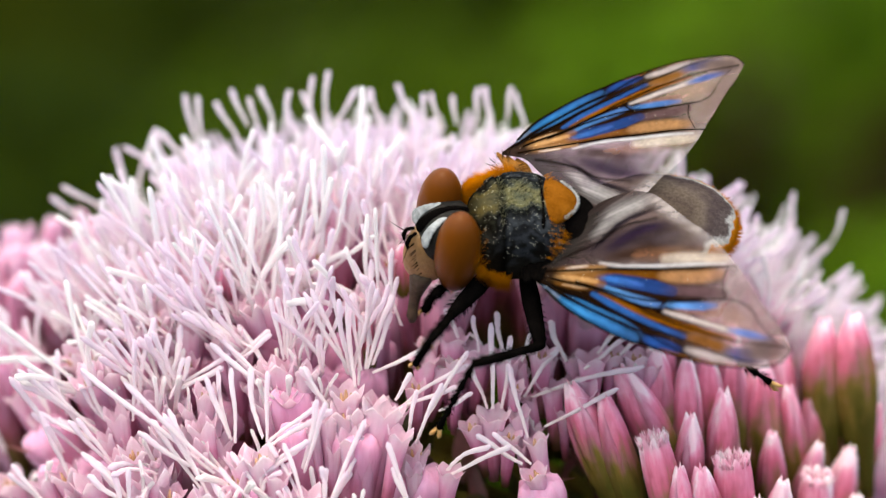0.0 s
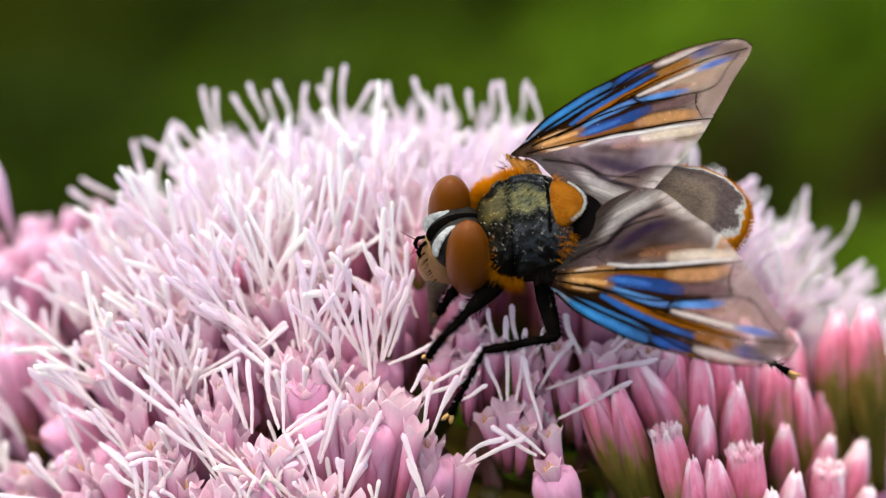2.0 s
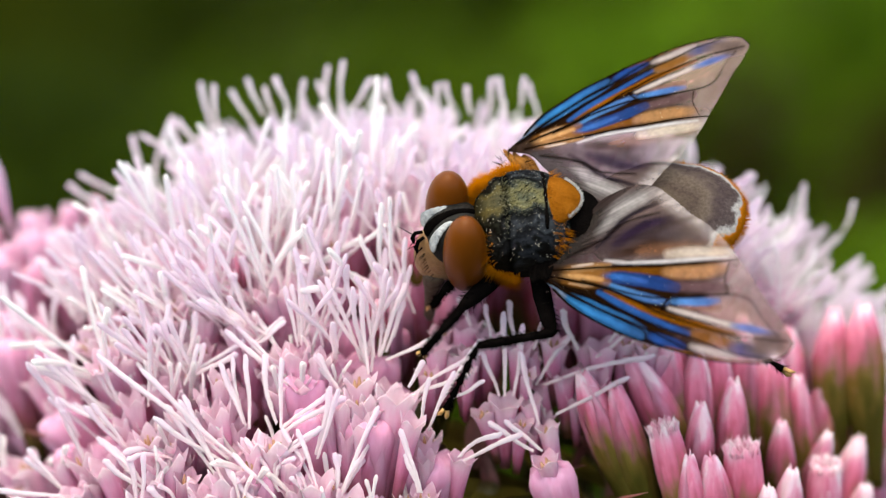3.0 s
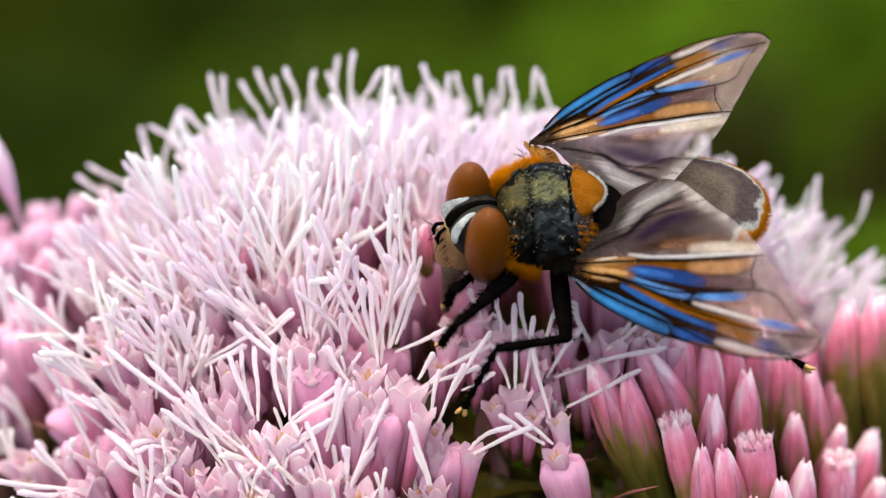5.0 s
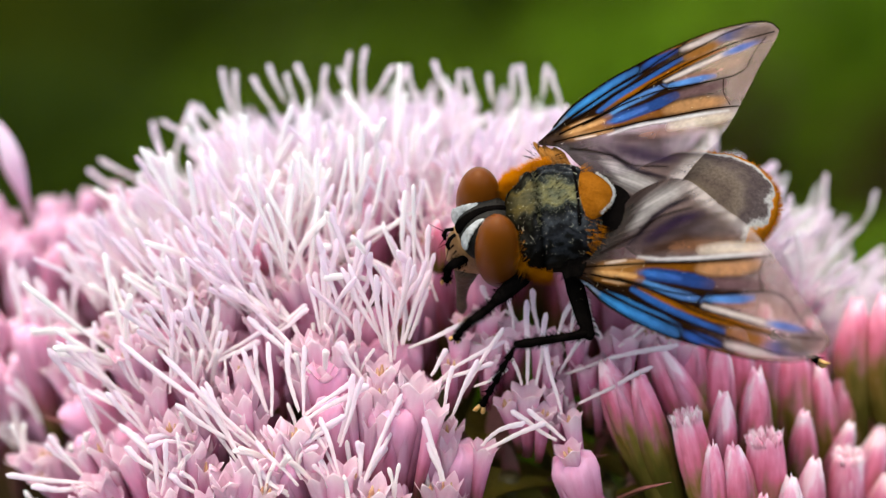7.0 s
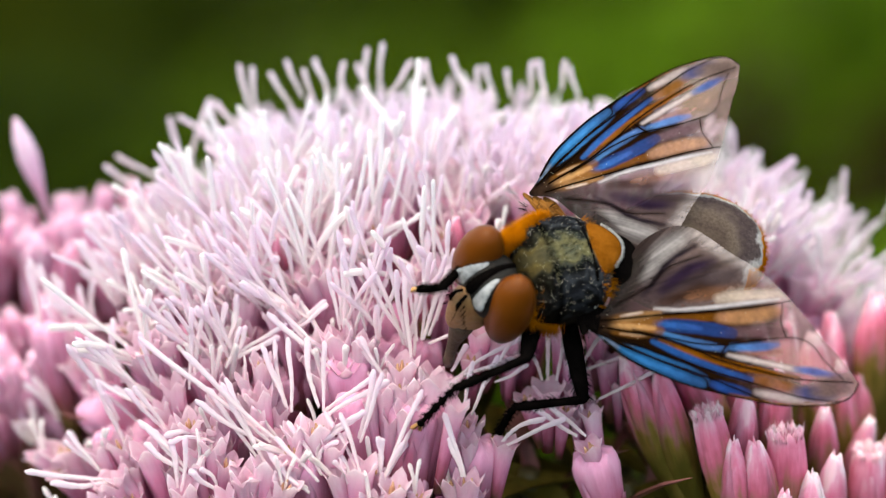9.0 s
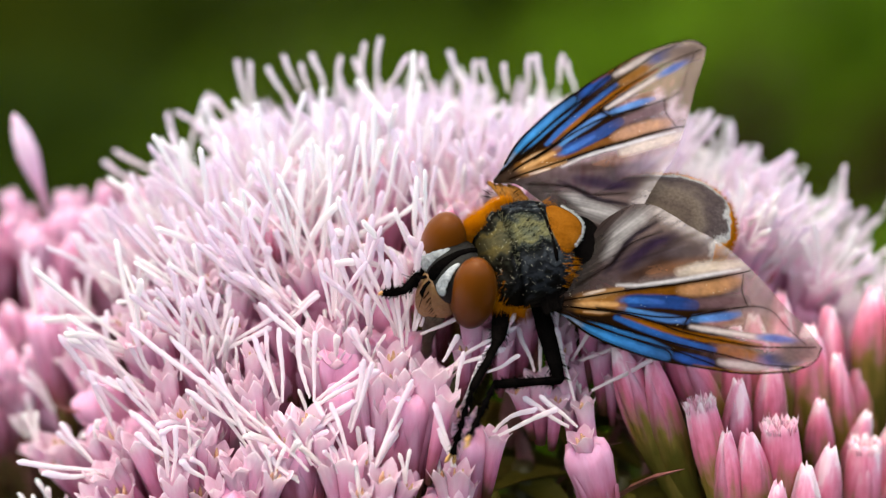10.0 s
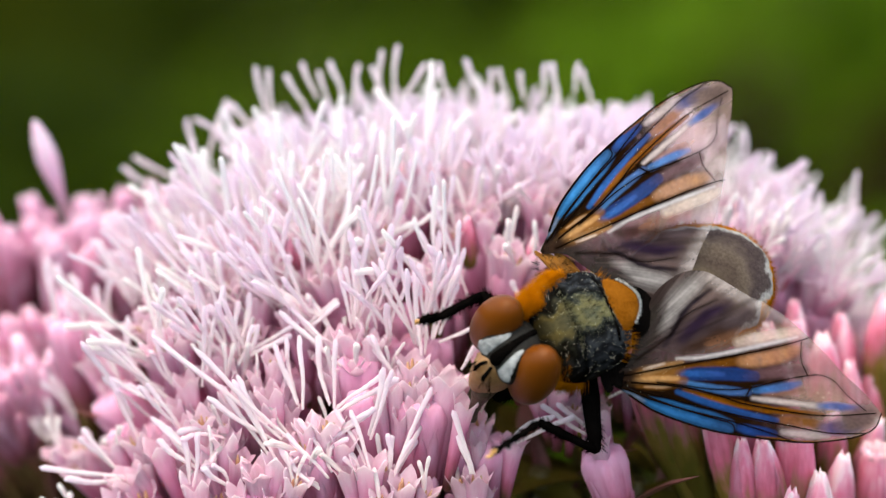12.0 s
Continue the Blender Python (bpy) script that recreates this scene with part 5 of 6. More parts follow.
def wing_patches():
    """Colour patches, with sheen and fold shading painted in: a line, half width, softness, colour, cover."""
    # hind lobe: reflected sheen painted grey and cream, fold shading painted dark
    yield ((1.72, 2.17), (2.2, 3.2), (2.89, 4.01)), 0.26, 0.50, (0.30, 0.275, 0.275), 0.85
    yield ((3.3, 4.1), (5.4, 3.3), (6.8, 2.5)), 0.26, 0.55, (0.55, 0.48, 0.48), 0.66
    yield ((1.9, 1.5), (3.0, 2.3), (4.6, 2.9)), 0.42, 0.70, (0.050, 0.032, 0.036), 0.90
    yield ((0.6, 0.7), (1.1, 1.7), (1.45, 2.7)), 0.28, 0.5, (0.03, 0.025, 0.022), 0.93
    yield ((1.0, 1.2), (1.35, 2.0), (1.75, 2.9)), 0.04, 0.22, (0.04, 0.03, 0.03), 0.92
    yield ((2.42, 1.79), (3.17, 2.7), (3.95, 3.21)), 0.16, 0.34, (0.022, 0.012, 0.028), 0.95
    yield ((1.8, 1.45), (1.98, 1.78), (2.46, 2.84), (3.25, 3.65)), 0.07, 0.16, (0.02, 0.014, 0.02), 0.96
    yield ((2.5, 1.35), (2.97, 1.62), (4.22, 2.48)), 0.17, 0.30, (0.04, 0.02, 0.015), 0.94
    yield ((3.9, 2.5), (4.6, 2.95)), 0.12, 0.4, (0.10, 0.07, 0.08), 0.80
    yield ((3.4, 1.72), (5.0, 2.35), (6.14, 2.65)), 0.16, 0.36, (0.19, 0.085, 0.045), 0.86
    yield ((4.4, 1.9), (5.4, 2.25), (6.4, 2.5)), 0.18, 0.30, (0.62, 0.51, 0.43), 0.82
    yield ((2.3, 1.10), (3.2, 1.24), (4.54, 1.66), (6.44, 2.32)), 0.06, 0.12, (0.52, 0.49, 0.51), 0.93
    # the long cell under the fifth vein: golden brown, then cream, mauve along its fore side
    yield ((1.41, 0.5), (2.67, 0.80), (4.0, 1.13), (4.9, 1.38)), 0.14, 0.12, (0.13, 0.045, 0.005), 0.98
    yield ((4.6, 1.25), (5.6, 1.52), (6.45, 1.88)), 0.22, 0.28, (0.38, 0.19, 0.085), 0.86
    yield ((4.8, 0.78), (5.8, 1.0), (6.85, 1.22)), 0.16, 0.22, (0.10, 0.055, 0.06), 0.94
    yield ((2.45, 0.56), (3.6, 0.72), (4.3, 0.78), (5.1, 0.80)), 0.22, 0.12, (0.010, 0.034, 0.14), 0.98
    yield ((2.55, 0.60), (3.2, 0.68), (4.0, 0.74)), 0.09, 0.12, (0.02, 0.10, 0.33), 0.98
    yield ((2.35, 0.25), (3.7, 0.19), (4.95, 0.20)), 0.135, 0.11, (0.045, 0.17, 0.40), 0.98
    # the cell beyond the small crossvein
    yield ((6.4, 0.42), (8.1, 0.50)), 0.30, 0.35, (0.46, 0.29, 0.25), 0.58
    yield ((5.5, 0.24), (6.8, 0.50)), 0.12, 0.22, (0.24, 0.12, 0.09), 0.85
    yield ((5.15, 0.31), (6.0, 0.48), (6.7, 0.72)), 0.12, 0.16, (0.05, 0.17, 0.42), 0.96
    yield ((5.1, 0.02), (6.6, 0.01), (7.8, 0.0)), 0.07, 0.15, (0.52, 0.44, 0.43), 0.93
    yield ((7.5, 0.02), (8.2, 0.06), (9.0, 0.08)), 0.13, 0.20, (0.06, 0.12, 0.33), 0.93
    # fore side: orange band, blue stripes, the large blue cell on the margin
    yield ((2.7, 0.07), (3.69, -0.15), (5.25, -0.29), (6.73, -0.30), (7.6, -0.27)), 0.11, 0.10, (0.21, 0.068, 0.004), 0.98
    yield ((6.2, -0.62), (7.6, -0.62)), 0.18, 0.26, (0.22, 0.085, 0.022), 0.88
    yield ((2.45, -0.05), (3.4, -0.28), (4.4, -0.48), (5.3, -0.60), (6.05, -0.66)), 0.11, 0.11, (0.014, 0.085, 0.29), 0.98
    yield ((4.78, -1.06), (5.4, -1.12), (6.0, -1.16)), 0.17, 0.11, (0.012, 0.060, 0.25), 0.98
    yield ((1.5, -0.58), (2.3, -0.72), (3.2, -0.88), (4.4, -1.05)), 0.33, 0.11, (0.022, 0.160, 0.40), 0.99
    yield ((0.6, -0.22), (1.3, -0.50)), 0.10, 0.16, (0.16, 0.22, 0.34), 0.97
    yield ((6.3, -1.05), (7.2, -1.02), (7.9, -0.97)), 0.10, 0.18, (0.46, 0.38, 0.38), 0.90
    yield ((7.7, -0.74), (8.4, -0.66), (8.95, -0.52)), 0.23, 0.30, (0.045, 0.055, 0.17), 0.92
    yield ((7.2, 1.65), (8.2, 0.98), (9.2, 0.38)), 0.35, 0.5, (0.30, 0.20, 0.195), 0.62
    yield ((8.3, -0.55), (9.0, -0.25), (9.6, 0.0)), 0.36, 0.45, (0.14, 0.095, 0.09), 0.92
    yield ((5.4, -1.29), (7.3, -1.28), (8.5, -1.04)), 0.03, 0.06, (0.24, 0.085, 0.01), 0.97
    # root: golden and pale struts over black
    yield ((0.9, 0.25), (1.7, 0.5), (2.4, 0.8)), 0.26, 0.3, (0.21, 0.09, 0.022), 0.97
    yield ((1.1, 0.10), (2.6, 0.34)), 0.20, 0.2, (0.24, 0.095, 0.018), 0.99
    yield ((0.7, 0.12), (1.6, 0.30), (2.4, 0.42)), 0.09, 0.14, (0.50, 0.27, 0.11), 0.98
    yield ((1.0, 0.42), (1.7, 0.66), (2.5, 0.98)), 0.09, 0.14, (0.44, 0.23, 0.09), 0.97
    yield ((1.3, 0.0), (2.2, 0.10)), 0.035, 0.08, (0.55, 0.34, 0.20), 0.97
    yield ((1.2, 0.60), (1.9, 0.88)), 0.035, 0.08, (0.62, 0.48, 0.40), 0.97
    yield ((0.2, 0.1), (0.9, 0.25)), 0.22, 0.40, (0.03, 0.016, 0.010), 0.99


def line_distance(U, V, pts):
    """Distance of each point of the membrane to a line of points."""
    best = np.full(U.shape, 1e9)
    for (ax, ay), (bx, by) in zip(pts, pts[1:]):
        dx, dy = bx - ax, by - ay
        s = np.clip(((U - ax) * dx + (V - ay) * dy) / (dx * dx + dy * dy + 1e-9), 0, 1)
        best = np.minimum(best, np.hypot(U - ax - s * dx, V - ay - s * dy))
    return best


def fade(a, b, x):
    x = np.clip((x - a) / (b - a), 0, 1)
    return x * x * (3 - 2 * x)


def pigment_and_sheen(U, V):
    """Colour and cover of the membrane: smoky ground, patches and painted sheen between the veins, dark along the
    veins.
    """
    wob = np.array([noise.noise(Vector((u * 2.4, v * 2.4, 3))) for u, v in zip(U, V)])
    fine = np.array([noise.noise(Vector((u * 7.0, v * 11.0, 9))) for u, v in zip(U, V)])
    out = fade(5.6, 8.2, U + 0.45 * V)[:, None]
    C = np.array(SMOKE) * (1 - out) + np.array(ROSE) * out
    front = (1 - fade(-0.15, 0.25, V - 0.34 * U - 0.06)) * (1 - fade(5.2, 7.8, U + 0.8 * wob))
    C = C + (np.array((0.014, 0.006, 0.0025)) - C) * front[:, None]
    root = 1 - fade(0.3, 2.8, U - 0.25 * V)
    C = C + (np.array((0.006, 0.004, 0.003)) - C) * (0.85 * root)[:, None]
    A = 0.70 - 0.28 * out[:, 0]
    A = A + (1.0 - A) * np.maximum(front, root)
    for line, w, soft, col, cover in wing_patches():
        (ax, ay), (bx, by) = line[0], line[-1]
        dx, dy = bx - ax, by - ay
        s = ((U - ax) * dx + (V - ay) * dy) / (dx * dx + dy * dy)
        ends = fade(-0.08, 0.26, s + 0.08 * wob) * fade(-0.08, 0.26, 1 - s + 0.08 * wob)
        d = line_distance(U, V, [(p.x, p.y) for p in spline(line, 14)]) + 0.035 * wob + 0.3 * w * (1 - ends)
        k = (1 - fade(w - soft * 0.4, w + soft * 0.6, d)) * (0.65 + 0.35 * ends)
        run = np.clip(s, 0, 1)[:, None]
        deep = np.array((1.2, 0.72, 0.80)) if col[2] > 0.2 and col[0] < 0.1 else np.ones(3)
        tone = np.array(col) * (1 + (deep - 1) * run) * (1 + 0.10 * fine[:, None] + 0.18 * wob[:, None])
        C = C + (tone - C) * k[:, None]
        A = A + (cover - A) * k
    # light and dark streaks painted for fine folds fanning out over the hind lobe
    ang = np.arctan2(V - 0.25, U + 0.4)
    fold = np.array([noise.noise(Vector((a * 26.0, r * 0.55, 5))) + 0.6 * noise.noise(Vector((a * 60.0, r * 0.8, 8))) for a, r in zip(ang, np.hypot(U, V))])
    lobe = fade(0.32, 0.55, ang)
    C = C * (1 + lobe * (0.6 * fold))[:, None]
    near = np.full(U.shape, 1e9)
    for name, (pts, r) in VEINS.items():
        near = np.minimum(near, line_distance(U, V, [(p.x, p.y) for p in spline(pts, 24)]) - r)
    inner = 1 - fade(2.0, 8.5, U)
    k = (1 - fade(0.0, 0.12, near)) * (0.10 + 0.5 * inner)
    C = C * (1 - 0.85 * k[:, None]) + np.array((0.003, 0.0015, 0.001)) * (0.85 * k[:, None])
    A = A * (1 - 0.45 * fade(0.28, 0.42, ang) * fade(4.2, 6.2, U + 0.3 * V))
    A = A + (1.0 - A) * k
    C = C * (0.66 * (1 + 0.10 * fine[:, None]))
    return np.clip(C, 0, 1), np.clip(A, 0, 1)


def wing_height(u, v):
    """Camber and pleats of the membrane."""
    pleat = 0.05 * math.sin(v * 6.0 + u * 0.35) * smooth(0.2, 1.5, u)
    return 0.10 * math.sin(math.pi * min(1, u / 9.7)) - 0.035 * (v - 0.8) ** 2 + 0.22 * pleat * (1 - 0.5 * smooth(2, 4, v)) + 0.05 * noise.noise(Vector((u * 0.8, v * 0.9, 7)))


MEMBRANE = []


def build_wing(side, at):
    nu, nv = 330, 190
    lead, hind = spline(LEAD, nu), spline(HIND, nu)
    verts, cols, faces = [], [], []
    for i in range(nu):
        for j in range(nv):
            p = lead[i].lerp(hind[i], j / (nv - 1))
            verts.append((p.x * MM, side * p.y * MM, wing_height(p.x, p.y) * MM))
            cols.append((p.x, p.y))
    for i in range(nu - 1):
        for j in range(nv - 1):
            a = i * nv + j
            faces.append((a, a + 1, a + nv + 1, a + nv))
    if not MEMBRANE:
        C, A = pigment_and_sheen(np.array([c[0] for c in cols]), np.array([c[1] for c in cols]))
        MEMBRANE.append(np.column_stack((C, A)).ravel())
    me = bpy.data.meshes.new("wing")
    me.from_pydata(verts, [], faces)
    attr = me.color_attributes.new("pigment_and_sheen", "FLOAT_COLOR", "POINT")
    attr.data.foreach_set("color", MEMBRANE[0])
    me.materials.append(M_wing)
    wing = mesh_part("wing", me, fly, "large clouded wing with shining blue and orange-brown patches", at)
    for name, (pts, r) in VEINS.items():
        bm = bmesh.new()
        line = spline(pts, 36)
        line = [Vector((p.x, side * p.y, wing_height(p.x, p.y) + 0.01)) for p in line]
        tube(bm, line, [r * (0.66 - 0.30 * k / 35) for k in range(36)], 6)
        part(name, bm, M_vein, wing)
    rng = random.Random(31)
    bm = bmesh.new()
    for k in range(170):
        u, v = 0.6 + 6.0 * rng.random() ** 1.5, rng.uniform(-0.9, 2.6)
        if v < 0.35 * u + 0.3:
            bmesh.ops.create_icosphere(bm, subdivisions=1, radius=rng.uniform(0.004, 0.009), matrix=Matrix.Translation((u, side * v, wing_height(u, v) + 0.02)))
    part("pollen", bm, M_pollen, wing, kind="stuff")
    return wing


def build_wings():
    u, v = Vector((-0.8696, 0.479, 0.1201)), Vector((-0.4145, -0.8402, 0.3496))
    build_wing(1, mm_pose((-0.1, 2.2, -0.199), (u, v, u.cross(v))))
    u, v = Vector((-0.9376, -0.3354, 0.0922)).normalized(), Vector((0.3314, -0.9418, -0.0562)).normalized()
    v = (v - u * v.dot(u)).normalized()
    build_wing(-1, mm_pose((0.486, -2.89, 0.655), (u, v, u.cross(v))))
    # plates of the wing joints
    for s, root, tip in ((1, Vector((0.25, 1.45, -0.1)), Vector((-0.75, 2.5, -0.1))), (-1, Vector((0.55, -1.5, 0.45)), Vector((0.05, -2.95, 0.66)))):
        mid = root.lerp(tip, 0.5)
        plates = [(Vector((0.05, 0, 0)), (0.26, 0.66, 0.13), M_black), (Vector((-0.28, 0, 0.0)), (0.30, 0.60, 0.12), M_black)]
        if s < 0:
            plates = [(Vector((-0.02, -0.05, 0.0)), (0.15, 0.80, 0.07), M_joint), (Vector((-0.32, 0.05, -0.02)), (0.17, 0.72, 0.06), M_joint), (Vector((-0.62, 0.05, -0.05)), (0.17, 0.60, 0.05), M_joint)]
        for off, wide, mat in plates:
            bm = bmesh.new()
            ellipsoid(bm, (0, 0, 0), wide, Matrix.Rotation(-0.45 * s, 3, "Z"), 24, 14, lambda p: Vector((p.x + 0.15 * math.sin(5 * p.y), p.y, p.z + 0.4 * math.sin(6 * p.x + 4 * p.y))))
            part("wing_joint", bm, mat, fly, at=mm_pose(mid + off))
        rng = random.Random(40 + s)
        bm = bmesh.new()
        for k in range(90):
            d = Vector((rng.gauss(0, 1), rng.gauss(0, 1), rng.gauss(0, 1))).normalized()
            hair(bm, mid + Vector((d.x * 0.5, d.y * 0.6, d.z * 0.2)), d + Vector((-0.3, 0, 0.3)), rng.uniform(0.15, 0.4), 0.012)
        part("bristle", bm, M_black, fly, kind="stuff")


LEG = {"front": (2.3, 2.7, 2.6), "mid": (2.9, 2.9, 3.0), "far": (2.3, 2.7, 1.9)}


def leg_segment(kind, length, seed):
    rng = random.Random(seed)
    bm = bmesh.new()
    if kind == "femur":
        tube(bm, [(-0.35, 0, 0), (0, 0, 0), (length * 0.35, 0, 0.03), (length * 0.75, 0, 0.02), (length, 0, 0), (length + 0.12, 0, 0)], [0.22, 0.30, 0.34, 0.28, 0.2, 0.1], 12)
        hl, hr, n = 0.26, 0.30, 260
    elif kind == "tibia":
        tube(bm, [(-0.08, 0, 0), (0, 0, 0), (length * 0.3, 0, 0.02), (length * 0.85, 0, 0), (length, 0, 0)], [0.1, 0.17, 0.14, 0.17, 0.13], 10)
        hl, hr, n = 0.28, 0.14, 220
    else:
        pts, rad = [], []
        for k in range(5):
            a, b = length * k / 5, length * (k + 1) / 5
            pts += [(a + 0.02, 0, 0), (b - 0.09, 0, 0), (b - 0.03, 0, 0)]
            rad += [0.07, 0.135, 0.08]
        tube(bm, pts, rad, 10)
        hl, hr, n = 0.20, 0.14, 200
    for k in range(n):
        x, a = length * rng.uniform(0.03, 1.0), rng.uniform(0, math.tau)
        d = Vector((0, math.cos(a), math.sin(a)))
        hair(bm, Vector((x, 0, 0)) + d * hr * 0.8, d + Vector((1.0, 0, 0)), hl * rng.uniform(0.6, 1.3), 0.014)
    return bm


def add_claws(tarsus, n):
    for s in (1, -1):
        bm = bmesh.new()
        tube(bm, [(n - 0.05, 0.05 * s, 0), (n + 0.2, 0.13 * s, 0.03), (n + 0.38, 0.17 * s, -0.06)], [0.07, 0.09, 0.02], 6)
        part("claw", bm, M_claw, tarsus, "amber claw")


def build_legs():
    legs = {}
    for i, (leg, lengths) in enumerate(LEG.items()):
        for k, kind in enumerate(("femur", "tibia", "tarsus")):
            ob = part(kind, leg_segment(kind, lengths[k], 10 * i + k), M_black, fly, "hairy black leg segment")
            legs[leg, kind] = ob
            if kind == "tarsus":
                add_claws(ob, lengths[k])
    # the hind legs and the far middle leg, folded below the wings
    for hip, knee, ankle, foot in (((-1.0, 1.0, -1.5), (-3.4, 2.7, -1.3), (-6.2, 4.1, -1.7), (-8.5, 5.25, -2.9)),
                                   ((-1.0, -1.0, -1.5), (-2.6, -2.6, -1.6), (-4.4, -3.0, -2.8), (-5.6, -3.2, -3.2)),
                                   ((-0.2, -1.1, -1.6), (-0.8, -2.6, -1.5), (-1.6, -3.0, -2.9), (-2.1, -3.4, -3.8))):
        for k, (kind, a, b) in enumerate((("femur", hip, knee), ("tibia", knee, ankle), ("tarsus", ankle, foot))):
            d = Vector(b) - Vector(a)
            ob = part(kind, leg_segment(kind, d.length, 70 + k), M_black, fly, "hairy black leg segment", along(a, d, axis="X"))
            if kind == "tarsus":
                add_claws(ob, d.length)
    return legs


build_flower()
build_body()
build_fur()
build_head()
build_wings()
legs = build_legs()


# ---- everything that moves: seconds, millimetres, degrees ----
FLY_ROWS = [
    (0, 2.68, -3.18, 2.42, -23.6, 0.3, -176.2),
    (0.5, 2.91, -3.13, 2.41, -23.7, 2.9, -177.6),
    (1, 2.93, -3.23, 2.33, -25.7, 5.2, -178.8),
    (1.5, 3.02, -3.07, 2.25, -26.3, 5.3, -178.8),
    (2, 3.04, -2.92, 2.22, -26.8, 5.4, -179.1),
    (2.5, 2.90, -2.67, 2.20, -27.2, 5.0, -178.8),
    (3, 2.95, -2.49, 2.18, -27.3, 4.9, -179.0),
    (3.5, 3.13, -2.46, 2.28, -27.4, 4.7, -178.9),
    (5.5, 3.74, -2.90, 2.64, -27.2, 2.8, -176.8),
    (6, 3.72, -2.52, 2.60, -26.6, 6.2, -177.8),
    (6.5, 3.79, -2.72, 2.45, -30.7, 6.9, -179.4),
    (8.3, 4.60, -3.40, 2.96, -29.9, -2.4, -166.5),
    (8.5, 4.58, -3.86, 1.81, -35.2, -1.3, -158.8),
    (9, 4.09, -4.37, 1.26, -35.7, 1.8, -160.7),
    (9.5, 4.19, -3.04, 1.28, -28.5, 2.5, -163.4),
    (10, 2.93, -2.81, 1.15, -31.1, 6.4, -165.5),
    (10.5, 3.21, -2.50, 1.13, -24.6, 6.1, -161.5),
    (11, 3.32, -2.41, 0.66, -25.0, 8.0, -162.9),
    (11.5, 3.63, -2.67, 0.46, -27.1, 8.0, -161.7),
    (11.7, 5.15, -2.72, 0.43, -28.5, 8.0, -161.1),
    (11.8, 5.50, -3.25, 0.17, -31.5, 8.0, -159.9),
    (11.9, 5.15, -4.20, -0.25, -37.5, 7.9, -157.5),
    (12, 4.73, -4.94, -0.60, -42.9, 7.9, -155.2),
]
FLOWER_ROWS = [
    (0, -0.05, -1.32, 0.55, -0.20, 0.19, 0.20),
    (0.5, 0.19, -0.82, 0.35, -0.09, 0.33, 0.20),
    (1, 0.34, -0.84, 0.48, 0.04, 0.26, -0.05),
    (1.5, 0.49, -0.72, 0.47, 0.02, 0.26, 0.03),
    (2, 0.50, -0.54, 0.46, -0.05, 0.28, -0.11),
    (2.5, 0.37, -0.53, 0.55, 0.05, 0.25, -0.13),
    (3, 0.42, -0.39, 0.56, 0.06, 0.37, -0.17),
    (3.5, 0.60, -0.40, 0.68, 0.18, 0.40, -0.18),
    (5.5, 0.95, -1.05, 1.21, -0.01, 0.28, -0.53),
    (6, 1.16, 0.11, 0.61, 0.25, 0.80, 0.02),
    (6.5, 1.17, -0.19, 0.82, 0.35, 0.73, -0.08),
    (8.5, 1.80, -0.64, 1.26, 0.24, 0.68, -0.27),
    (9, 1.94, -0.63, 1.32, 0.28, 0.66, -0.11),
    (9.5, 1.73, -0.86, 1.69, -0.37, 0.39, -0.82),
    (10, 1.68, -0.71, 1.70, -0.59, 0.23, -1.17),
    (10.5, 1.83, -0.42, 1.34, -0.52, 0.31, -0.98),
    (11, 2.04, -0.03, 1.04, -0.69, 0.39, -0.78),
    (11.5, 2.20, -0.00, 0.99, -0.64, 0.37, -0.80),
    (12, 2.33, 0.17, 0.95, -0.11, 0.36, -1.09),
]
MID_FEMUR_ROWS = [
    (0, -0.20, 1.10, -1.70, 29.2, 4.2, 94.9),
    (1.5, -0.20, 1.10, -1.70, 46.4, -6.9, 95.3),
    (2.5, -0.20, 1.10, -1.70, 49.4, -7.9, 95.6),
    (3.5, -0.20, 1.10, -1.70, 48.0, -7.9, 94.9),
    (5.5, -0.20, 1.10, -1.70, 15.6, 7.7, 89.1),
    (6, -0.20, 1.10, -1.70, 52.5, -8.4, 96.7),
    (6.5, -0.20, 1.10, -1.70, 49.7, -8.0, 95.7),
    (8.3, -0.20, 1.10, -1.70, 10.4, 32.4, 90.2),
    (8.5, -0.20, 1.10, -1.70, 8.6, 25.7, 87.9),
    (9, -0.20, 1.10, -1.70, 11.5, 23.7, 89.8),
    (9.5, -0.20, 1.10, -1.70, 5.1, 32.6, 85.7),
    (10, -0.20, 1.10, -1.70, 13.2, 18.0, 90.0),
    (10.5, -0.20, 1.10, -1.70, 8.0, 34.7, 88.3),
    (11, -0.20, 1.10, -1.70, 3.3, 34.7, 84.3),
    (11.5, -0.20, 1.10, -1.70, 5.3, 31.9, 85.9),
    (11.7, -0.20, 1.10, -1.70, -7.7, 21.9, 57.7),
    (11.8, -0.20, 1.10, -1.70, -10.0, 21.5, 51.6),
    (11.9, -0.20, 1.10, -1.70, -7.8, 26.2, 57.1),
    (12, -0.20, 1.10, -1.70, -9.0, 16.6, 75.9),
]
